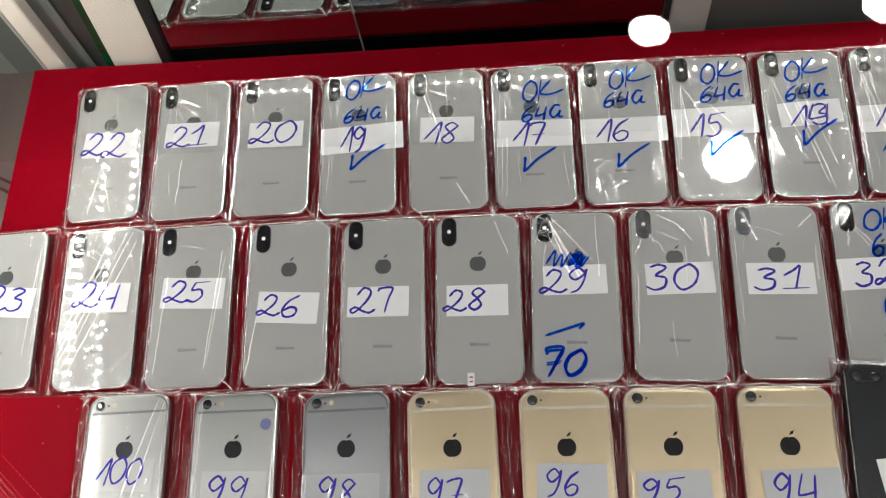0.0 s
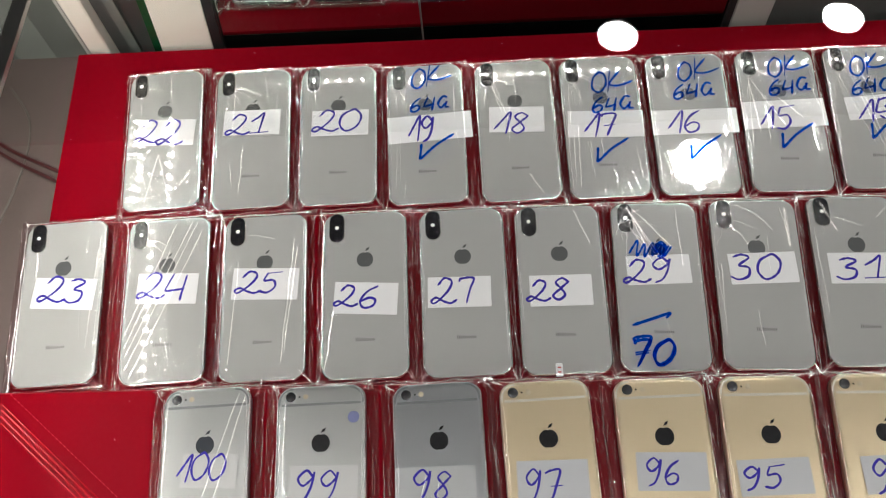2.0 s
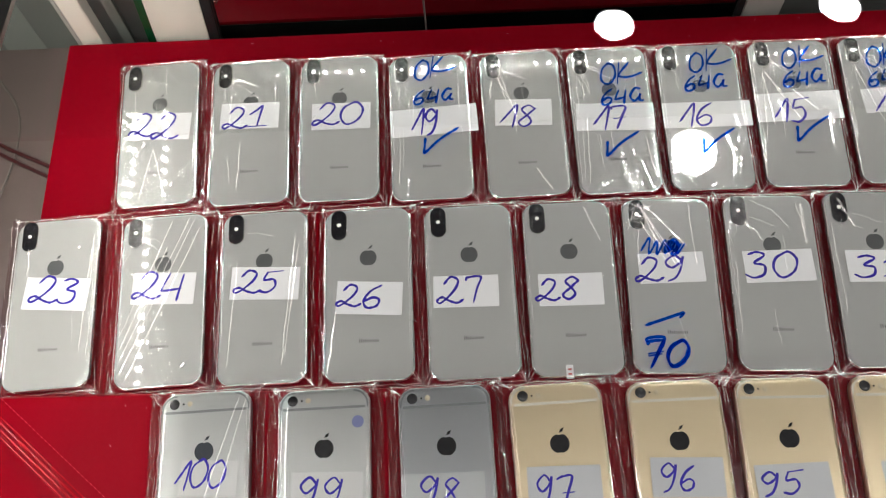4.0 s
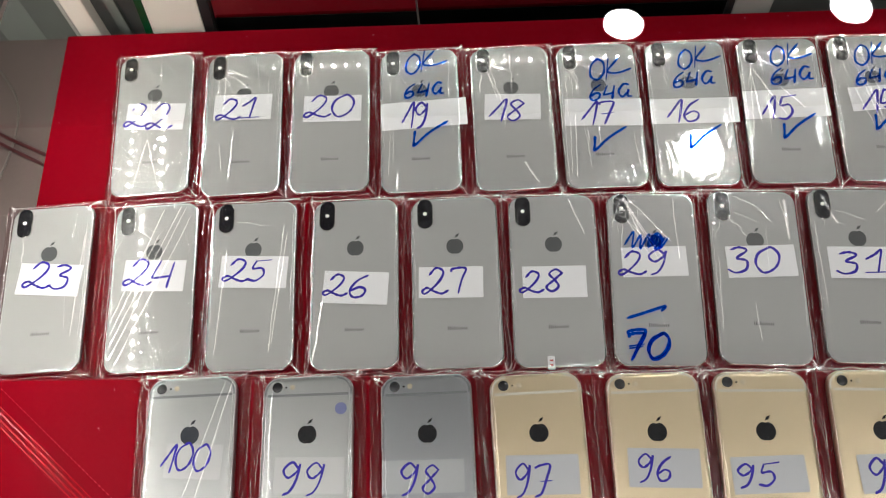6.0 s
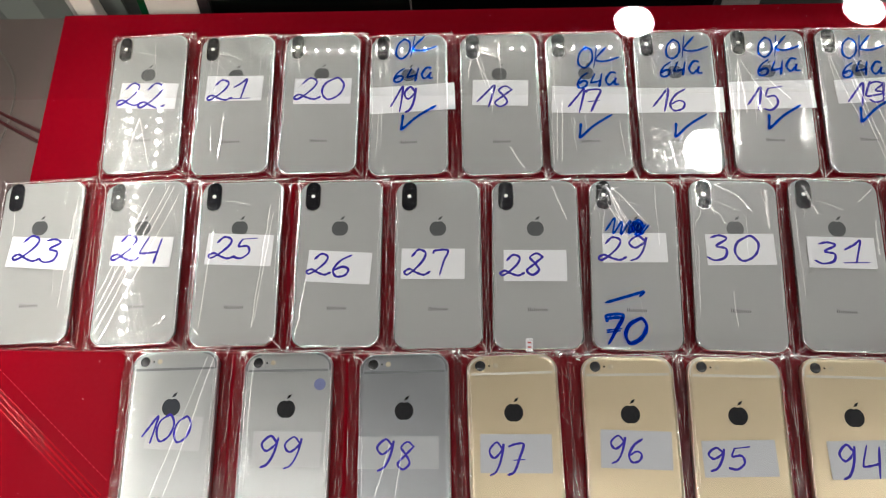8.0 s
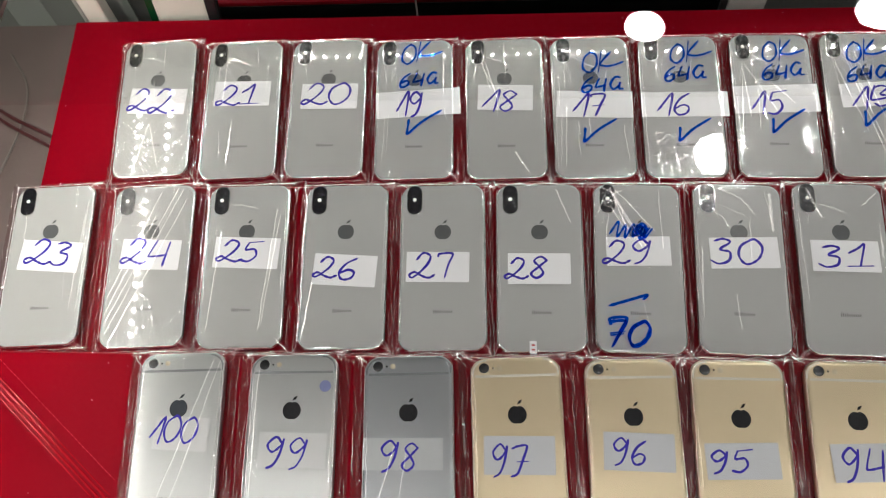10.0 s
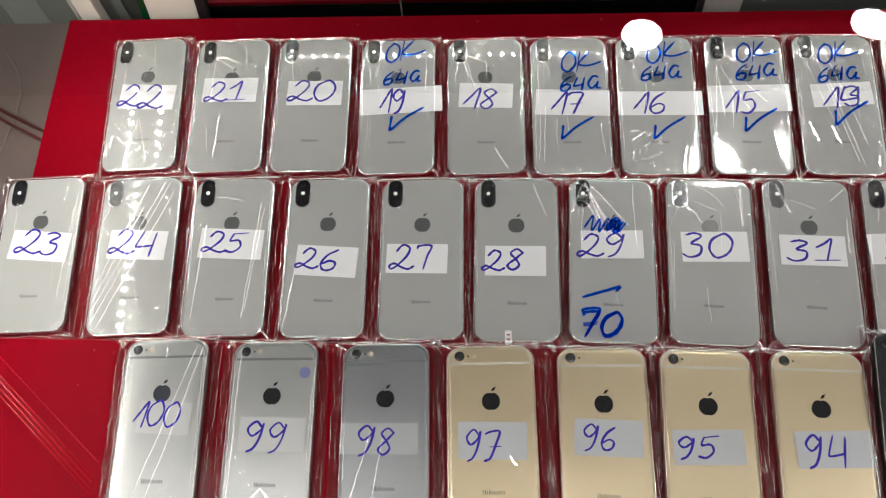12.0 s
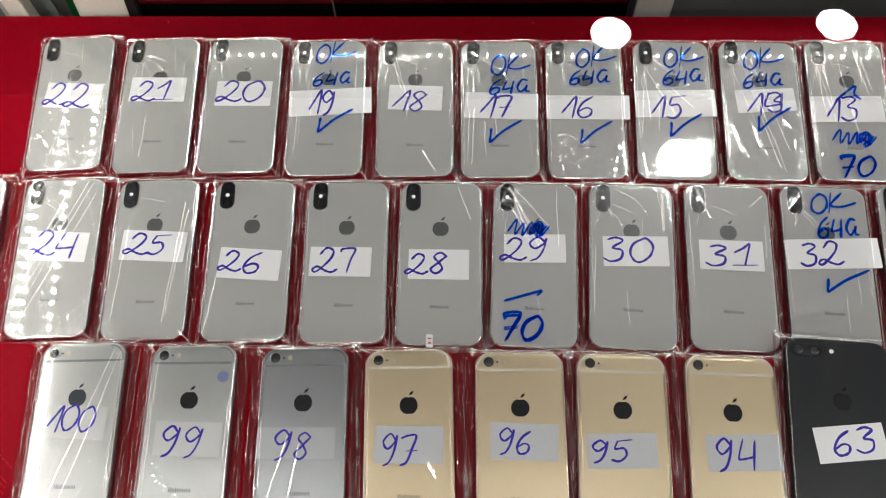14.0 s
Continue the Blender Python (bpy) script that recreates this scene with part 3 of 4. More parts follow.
def film_folds(w, h, t, seed, over, radial=0, rake=(), long=0, crumple=()):
    """The tight folds of a wrapper, as fine glossy cords of film: round the edges, out of the corners and across the back."""
    rnd = random.Random(seed)
    bm = bmesh.new()

    def cord(pts, r, rim):
        pts = curve_points(pts, 3)
        rings = []
        n = len(pts)
        for i, p in enumerate(pts):
            d = (pts[min(i + 1, n - 1)] - pts[max(i - 1, 0)])
            side = Vector((-d.y, d.x, 0)).normalized() if d.length > 1e-9 else Vector((1, 0, 0))
            q = r * (0.25 if i in (0, n - 1) else rnd.uniform(0.6, 1.25))
            rings.append([bm.verts.new(p + side * q * math.cos(a) + Vector((0, 0, q * math.sin(a)))) for a in (0.0, 0.8, 1.57, 2.34, 3.14)])
        for a, b in zip(rings, rings[1:]):
            for k in range(4):
                bm.faces.new((a[k], b[k], b[k + 1], a[k + 1])).material_index = rim

    def z_at(x, y):
        d = max(abs(x) - w / 2, abs(y) - h / 2)
        f = min(1, max(0, (d + 0.0012) / 0.0042))
        f = f * f * (3 - 2 * f)
        return t + 0.0005 - f * (t - 0.002)

    def run(x0, y0, x1, y1, r, wob, n=9, rim=0):
        cord([(x0 + (x1 - x0) * k / n + rnd.gauss(0, wob), y0 + (y1 - y0) * k / n + rnd.gauss(0, wob), z_at(x0 + (x1 - x0) * k / n, y0 + (y1 - y0) * k / n) + rnd.uniform(0, 0.0003)) for k in range(n + 1)], r, rim)

    for s in (-1, 1):
        run(s * (w / 2 - 0.0006), -h / 2 + 0.006, s * (w / 2 - 0.0006), h / 2 - 0.006, 0.00042, 0.00014, 18, 1)
        for lane in (0.35, 0.75):
            y = -h / 2 - 0.001
            while y < h / 2 - 0.004:
                ln = rnd.uniform(0.008, 0.038)
                x = s * (w / 2 + over * (lane + rnd.uniform(-0.16, 0.14)))
                run(x, y, x + s * over * rnd.uniform(-0.18, 0.18), min(y + ln, h / 2 + 0.002), rnd.uniform(0.00010, 0.00022), 0.0002, max(3, int(ln / 0.005)), int(rnd.random() < 0.35))
                y += ln + rnd.uniform(0.002, 0.03)
        if rnd.random() < 0.7:
            run(s * (w / 2 - 0.0035), h * rnd.uniform(-0.45, -0.1), s * (w / 2 - 0.0025), h * rnd.uniform(0.1, 0.45), 0.0003, 0.0003, 10)
        run(-w / 2 + 0.006, s * (h / 2 - 0.0005), w / 2 - 0.006, s * (h / 2 - 0.0005), 0.00038, 0.00014, 10, 1)
        run(-w / 2 - over * 0.6, s * (h / 2 + 0.0022), w / 2 + over * 0.6, s * (h / 2 + 0.0018), 0.0004, 0.0005, 12)
        for e in (-1, 1):
            for k in range(4):
                x, y = e * (w / 2 + over * rnd.uniform(0.2, 1.0)), s * (h / 2 + over * rnd.uniform(0.1, 0.7))
                run(x, y, x - e * rnd.uniform(0.003, 0.010), y - s * rnd.uniform(0.002, 0.011), 0.00028, 0.0004, 4)
    for k in range(radial):
        a = radians(rnd.uniform(-110, -10))
        ln = rnd.uniform(0.008, 0.034)
        x, y = -w / 2 + 0.012 + 0.007 * math.cos(a), h / 2 - 0.015 + 0.010 * math.sin(a)
        run(x, y, x + ln * math.cos(a), y + ln * math.sin(a), rnd.uniform(0.00022, 0.00042), 0.0007, 5)
    for e in (-1, 1):
        for k in range(7):
            x, y = e * (w / 2 + over * rnd.uniform(0.0, 1.0)), h / 2 + rnd.uniform(-0.005, 0.003)
            a, ln = rnd.uniform(0.3, 2.8), rnd.uniform(0.002, 0.005)
            run(x, y, x + ln * math.cos(a), y + ln * math.sin(a), rnd.uniform(0.00014, 0.0003), 0.0004, 3)
    for x0, y0, x1, y1, *thick in rake:
        run(x0 * w, y0 * h, x1 * w, y1 * h, thick[0] if thick else rnd.uniform(0.00035, 0.0006), 0.00022, 9)
    for cx, cy, wide, tall, n in crumple:
        for k in range(n):
            x, y, a, ln = (cx + rnd.uniform(-wide, wide)) * w, (cy + rnd.uniform(-tall, tall)) * h, rnd.uniform(-0.7, 1.2), rnd.uniform(0.003, 0.008)
            run(x, y, x + ln * math.cos(a), y + ln * math.sin(a), rnd.uniform(0.0002, 0.0004), 0.0006, 4)
    for k in range(long):
        x = rnd.uniform(-0.42, 0.45) * w
        y = rnd.uniform(-0.4, 0.3) * h
        run(x, y, x + rnd.uniform(-0.006, 0.004), y + rnd.uniform(0.012, 0.05), rnd.uniform(0.0002, 0.0004), 0.0003, 6)
    for k in range(10):
        e = rnd.choice((-1, 1))
        x, y = e * (w / 2 + over * rnd.uniform(0.15, 0.95)), rnd.uniform(-0.5, 0.5) * h
        run(x, y, x - e * rnd.uniform(-0.001, 0.003), y + rnd.uniform(0.001, 0.006), 0.0002, 0.0003, 3)
    me = mesh_from("folds", bm, FILM_FOLD)
    me.materials.append(FILM_RIM)
    return me


def place(row, x, v, turn, thick):
    return row_frame(row) @ pose(x, v, -thick, 0, 0, turn)


def local(row, x, v, turn, px, pv):
    """A spot of the row's plane in the phone's own directions."""
    a = radians(-turn)
    dx, dy = px - x, pv - v
    return dx * math.cos(a) - dy * math.sin(a), dx * math.sin(a) + dy * math.cos(a)


def label_and_number(phone, row, x, v, turn, t, text, label, number, paper=PAPER, pen=0.0021):
    lx, ly = local(row, x, v, turn, label[0], label[1])
    bm = slab(label[2], label[3], 0.0003, [(0, 0), (0.0, 0.00012)], True, 1)
    kind = "strip of white paper tape" if label[2] > 0.06 else "white paper label"
    tag = part("label", bm, paper, phone, kind + " numbered by pen", pose(lx, ly, t + 0.0008, 0, 0, label[4] - turn), False)
    if text:
        nx, ny = local(row, x, v, turn, number[0], number[1])
        a = radians(label[4] - turn)
        ox, oy = nx - lx, ny - ly
        at = pose(ox * math.cos(a) + oy * math.sin(a), -ox * math.sin(a) + oy * math.cos(a), 0)
        part("number", written({"21": "2l", "31": "3l", "27": "2t", "97": "9h"}.get(text, text), number[3] * 0.91, pen, 0.00016, number[2], seed=int(text)), INK, tag, "number " + text + " in blue pen", at, False)
        if text == "14":
            part("overwriting", written("3", number[3] * 0.8, pen, 0.00020, 0.016), INK, tag, "corrected digit gone over in blue pen", at @ pose(0.0085, 0.0, 0), False)
    return tag


def note(phone, row, x, v, turn, t, text, px, pv, h, w=0.0, pen=0.0017, lean=6, label=""):
    lx, ly = local(row, x, v, turn, px, pv)
    bm = written(text, h, pen, 0, w, slant=0.22, seed=len(text) + int(abs(px) * 3000))
    if text == "70":
        twin = written(text, h, pen, 0.0001, w * 0.97, slant=0.26, seed=7)
        me = bpy.data.meshes.new("twin")
        twin.to_mesh(me)
        twin.free()
        bm.from_mesh(me)
        bpy.data.meshes.remove(me)
    part("writing", bm, MARKER, phone, label or text.replace("v", "tick").replace("-", "dash") + " in blue marker", pose(lx, ly, t + 0.0019, 0, 0, lean - turn), False)


def scribble(phone, row, x, v, turn, t, px, pv, h, w):
    """Unreadable marker writing, as plain slanted bars."""
    lx, ly = local(row, x, v, turn, px, pv)
    bm = bmesh.new()
    zig = [(-w / 2 + w * k / 9 + (0.12 * h if k % 2 else -0.05 * h), h * (0.42 if k % 2 else -0.4) * (1 - 0.25 * (k % 3 == 0))) for k in range(10)]
    stroke_into(bm, zig, 0.0019, 0)
    stroke_into(bm, [(x + 0.15 * h, y * 0.8 + 0.05 * h) for x, y in zig[5:]], 0.0019, 0.0001)
    stroke_into(bm, [(0.3 * w, -0.3 * h), (0.5 * w, 0.2 * h), (0.35 * w, 0.5 * h), (0.2 * w, 0.1 * h), (0.5 * w, -0.2 * h)], 0.0024, 0.0002)
    part("writing", bm, MARKER, phone, "unreadable blue marker strokes", pose(lx, ly, t + 0.0019, 0, 0, -8), False)


def phone_x(n, row, x, v, turn, label=None, number=None, creases=4, radial=1, rake=(), long=0, loose=0.000003, over=0.0056, sag=(), crumple=()):
    """White glass-backed phone with an upright two-lens camera."""
    ph = tagged(new("smartphone"), ("white glass-backed phone in cellophane, numbered " + n) if n else "white glass-backed phone in cellophane", "smartphone", "phones on the tray")
    ph.matrix_basis = place(row, x, v, turn, XT)
    part("frame", x_frame_me, None, ph, "polished steel frame")
    part("back", x_back_me, None, ph)
    bump = part("camera_bump", x_bump_me, None, ph, "black camera in a steel rim", pose(-0.0235, 0.0575, 0))
    part("camera_window", x_bump_in_me, None, bump)
    part("lens", x_lens_me, None, bump, at=pose(0, 0.0074, 0))
    part("lens", x_lens_me, None, bump, at=pose(0, -0.0074, 0))
    part("flash", flash_me, None, bump)
    part("mark", x_mark_me, None, ph, at=pose(0, 0.0305, 0))
    part("print", x_print_me, None, ph, at=pose(0, -0.0392, 0))
    if label:
        label_and_number(ph, row, x, v, turn, XT, n, label, number)
    seed = 100 * row + int(abs(x) * 1000)
    wrap = part("wrapper", film_sheet(XW, XH, XT + 0.0009, seed, creases, over, loose=loose, sag=sag), None, ph, "clear creased cellophane wrapper")
    part("folds", film_folds(XW, XH, XT + 0.0009, seed, over, radial, rake, long, crumple), None, wrap)
    return ph


V1, V2, V3 = -0.002, -0.003, -0.0006
p22 = phone_x("22", 1, -0.2505, 0.0012, 3.6, (-0.2488, 0.0072, 0.0537, 0.0266, -1.3), (-0.2532, 0.0081, 0.0411, 0.0275), 7, long=3, loose=0.000004, sag=((-0.3, 0.00019),), rake=((-0.2, -0.45, -0.05, -0.12), (-0.05, -0.12, 0.12, -0.45)))
p21 = phone_x("21", 1, -0.168, -0.0006, 2.4, (-0.169, 0.0143, 0.0525, 0.0258, -0), (-0.1705, 0.013, 0.0391, 0.0232), 4, radial=7, long=5)
p20 = phone_x("20", 1, -0.0885, 0.0, 1.4, (-0.087, 0.0104, 0.0523, 0.0262, -0), (-0.0884, 0.0118, 0.0418, 0.0243), 4, radial=5)
p19 = phone_x("19", 1, -0.0082, V1, 1.7, (-0.0048, 0.002, 0.0762, 0.027, 3.7), (-0.0112, 0.0011, 0.0253, 0.0269), 7, radial=7, long=9)
p18 = phone_x("18", 1, 0.0738, V1, 1.9, (0.0738, 0.0069, 0.0495, 0.0257, -1.4), (0.071, 0.0041, 0.0339, 0.0238), 4, radial=5, long=3, rake=((-0.28, 0.4, -0.1, 0.06), (-0.3, 0.36, -0.18, 0.12), (0.0, 0.46, 0.02, 0.2, 0.0003), (0.1, -0.32, 0.26, -0.46, 0.0008)))
p17 = phone_x("17", 1, 0.151, V1, 1.3, (0.1528, -0.001, 0.0668, 0.0266, -1.5), (0.1499, -0.0023, 0.0308, 0.0247), 7, radial=8, long=8, rake=((-0.38, -0.05, -0.42, -0.4), (-0.32, 0.0, -0.36, -0.42)))
p16 = phone_x("16", 1, 0.2292, V1, 0.4, (0.2315, -0.0021, 0.0751, 0.0246, 0), (0.224, -0.0016, 0.0315, 0.0246), 4, radial=6, long=4, crumple=((-0.2, -0.3, 0.2, 0.1, 34),))
p15 = phone_x("15", 1, 0.309, V1, -0.9, (0.3104, 0.0024, 0.072, 0.0275, 1), (0.3049, -0.0014, 0.0312, 0.0262), 6, radial=6, long=5, crumple=((0.05, 0.16, 0.3, 0.1, 22),), rake=((-0.34, 0.28, 0.02, -0.06), (-0.02, 0.14, 0.24, 0.0, 0.0006), (-0.36, 0.28, -0.42, -0.2), (-0.3, 0.3, 0.35, 0.36, 0.0003), (-0.36, 0.25, -0.3, -0.1)))
p14 = phone_x("14", 1, 0.3875, V1, -1.2, (0.3912, 0.006, 0.0525, 0.0234, 3.2), (0.3917, 0.0028, 0.0348, 0.0244), 8, radial=8, rake=((-0.25, 0.4, 0.15, -0.42), (-0.22, 0.4, 0.22, -0.45), (-0.1, 0.36, 0.28, -0.3), (-0.35, 0.3, -0.05, -0.2)), long=8)
p13 = phone_x("13", 1, 0.465, V1, -1.8, (0.462, -0.0023, 0.0637, 0.0263, 0.6), (0.4586, -0.0029, 0.0294, 0.0258), 10, radial=9, rake=((-0.3, -0.05, -0.42, 0.4), (-0.2, -0.1, -0.36, 0.3), (0.1, -0.3, -0.1, 0.35), (0.25, 0.1, 0.1, 0.45), (0.3, 0.12, 0.16, 0.44)), long=12)
p23 = phone_x("23", 2, -0.3125, V2, 3.3, (-0.3098, 0.003, 0.0529, 0.0269, -2.9), (-0.3084, 0.0052, 0.0398, 0.0239), 4, rake=((0.36, -0.3, 0.42, 0.3),), long=2, over=0.0085)
p24 = phone_x("24", 2, -0.2235, V2, 3.1, (-0.2224, 0.0049, 0.0509, 0.0264, -1.1), (-0.2244, 0.0068, 0.0394, 0.0245), 6, radial=3, long=2, loose=0.000004, sag=((-0.38, 0.00019),), rake=((-0.42, -0.42, 0.36, 0.46), (-0.42, -0.34, 0.3, 0.47), (-0.44, -0.2, 0.1, 0.45), (-0.36, -0.46, 0.42, 0.4), (-0.43, -0.28, 0.05, 0.3)), over=0.0085)
p25 = phone_x("25", 2, -0.1412, V2, 2.1, (-0.1403, 0.0066, 0.0552, 0.0271, -1.5), (-0.1441, 0.0078, 0.0365, 0.0203), 4, rake=((0.22, -0.4, 0.36, 0.34), (0.25, -0.35, 0.4, 0.3), (-0.38, -0.4, -0.3, 0.2)))
p26 = phone_x("26", 2, -0.0575, V2, 1.4, (-0.0566, -0.0082, 0.0522, 0.0269, -2.6), (-0.0619, -0.0063, 0.0358, 0.0209), 4, radial=0, long=0, rake=((-0.45, -0.45, -0.36, -0.1),))
p27 = phone_x("27", 2, 0.0235, V2, 1.6, (0.0195, -0.005, 0.0513, 0.0258, 0.1), (0.0172, -0.0043, 0.0354, 0.0238), 4, radial=0, long=0)
p28 = phone_x("28", 2, 0.1023, V2, 0.7, (0.1013, -0.0061, 0.0501, 0.0261, 0.1), (0.0937, -0.0048, 0.0349, 0.0207), 4, radial=0, long=0, rake=((0.2, 0.46, 0.36, 0.25),))
p29 = phone_x("29", 2, 0.1802, V2, -1, (0.1805, 0.0091, 0.0508, 0.0248, 0.6), (0.1743, 0.0085, 0.0394, 0.0223), 4, radial=4, long=2, crumple=((-0.34, 0.42, 0.1, 0.07, 20),), rake=((0.25, 0.46, 0.28, 0.1), (-0.3, 0.46, 0.05, 0.1), (-0.28, 0.44, 0.12, 0.08), (-0.25, 0.46, 0.2, 0.2), (-0.3, 0.36, -0.05, 0.12), (-0.33, 0.46, -0.45, 0.3), (-0.3, 0.45, -0.1, 0.2)))
p30 = phone_x("30", 2, 0.2598, V2, -1.8, (0.2631, 0.0079, 0.0533, 0.0261, 0.6), (0.2576, 0.0095, 0.0411, 0.0236), 4, radial=4, long=3, rake=((0.36, 0.44, 0.37, 0.2, 0.0012), (-0.2, 0.46, 0.05, 0.4, 0.0003), (0.05, 0.4, 0.2, 0.3, 0.0003), (-0.42, 0.1, -0.44, -0.3)))
p31 = phone_x("31", 2, 0.339, V2, -1.6, (0.3403, 0.0054, 0.0515, 0.0259, -1.5), (0.3412, 0.0061, 0.0428, 0.0205), 4, radial=3, rake=((-0.42, -0.2, -0.45, 0.3), (-0.34, 0.46, -0.2, 0.28, 0.0009), (0.26, 0.36, 0.42, 0.44, 0.0006), (0.41, 0.05, 0.42, 0.25, 0.0007)))
p32 = phone_x("32", 2, 0.418, V2, -2.2, (0.4216, 0.0081, 0.0751, 0.0258, 1.8), (0.4121, 0.0084, 0.0334, 0.0219), 7, radial=5, long=6)
phone_x("", 2, 0.497, V2, -2.4)
note(p19, 1, -0.0082, V1, 1.7, XT, "OK", -0.0065, 0.055, 0.0225, 0.032, 0.0023, 6)
note(p19, 1, -0.0082, V1, 1.7, XT, "64G", -0.0042, 0.0264, 0.015, 0.037, 0.0023, 6)
note(p19, 1, -0.0082, V1, 1.7, XT, "v", 0.0004, -0.0196, 0.0205, 0.0265, 0.0026, 4)
note(p17, 1, 0.151, V1, 1.3, XT, "OK", 0.1586, 0.0422, 0.0225, 0.032, 0.0023, 6)
note(p17, 1, 0.151, V1, 1.3, XT, "64G", 0.1601, 0.0191, 0.015, 0.037, 0.0023, 6)
note(p17, 1, 0.151, V1, 1.3, XT, "v", 0.1566, -0.0267, 0.0205, 0.0265, 0.0026, 4)
note(p16, 1, 0.2292, V1, 0.4, XT, "OK", 0.2371, 0.0512, 0.0225, 0.032, 0.0023, 6)
note(p16, 1, 0.2292, V1, 0.4, XT, "64G", 0.2337, 0.0293, 0.015, 0.037, 0.0023, 6)
note(p16, 1, 0.2292, V1, 0.4, XT, "v", 0.2383, -0.0275, 0.0205, 0.0265, 0.0026, 4)
note(p15, 1, 0.309, V1, -0.9, XT, "OK", 0.3179, 0.051, 0.0225, 0.032, 0.0023, 6)
note(p15, 1, 0.309, V1, -0.9, XT, "64G", 0.3183, 0.0299, 0.015, 0.037, 0.0023, 6)
note(p15, 1, 0.309, V1, -0.9, XT, "v", 0.318, -0.0204, 0.0205, 0.0265, 0.0026, 4)
note(p14, 1, 0.3875, V1, -1.2, XT, "OK", 0.3903, 0.049, 0.0225, 0.032, 0.0023, 6)
note(p14, 1, 0.3875, V1, -1.2, XT, "64G", 0.3905, 0.0274, 0.015, 0.037, 0.0023, 6)
note(p14, 1, 0.3875, V1, -1.2, XT, "v", 0.3957, -0.0145, 0.0205, 0.0265, 0.0026, 4)
note(p32, 2, 0.418, V2, -2.2, XT, "OK", 0.4244, 0.0522, 0.0185, 0.032, 0.0023, 6)
note(p32, 2, 0.418, V2, -2.2, XT, "64G", 0.4283, 0.0312, 0.0175, 0.034, 0.0023, 6)
note(p32, 2, 0.418, V2, -2.2, XT, "v", 0.4295, -0.0157, 0.0155, 0.031, 0.0026, 4)
note(p29, 2, 0.1802, V2, -1, XT, "-", 0.1708, -0.0318, 0.011, 0.026, 0.0027, 0)
note(p29, 2, 0.1802, V2, -1, XT, "70", 0.1693, -0.0584, 0.0215, 0.036, 0.0027, 0)
note(p13, 1, 0.465, V1, -1.8, XT, "A", 0.4669, 0.0133, 0.014, 0.022, 0.0026, 0)
note(p13, 1, 0.465, V1, -1.8, XT, "70", 0.4623, -0.0598, 0.021, 0.034, 0.0022, 0)
scribble(p29, 2, 0.1802, V2, -1.0, XT, 0.1735, 0.026, 0.0165, 0.028)
scribble(p13, 1, 0.465, V1, -1.8, XT, 0.4616, -0.0323, 0.0165, 0.032)


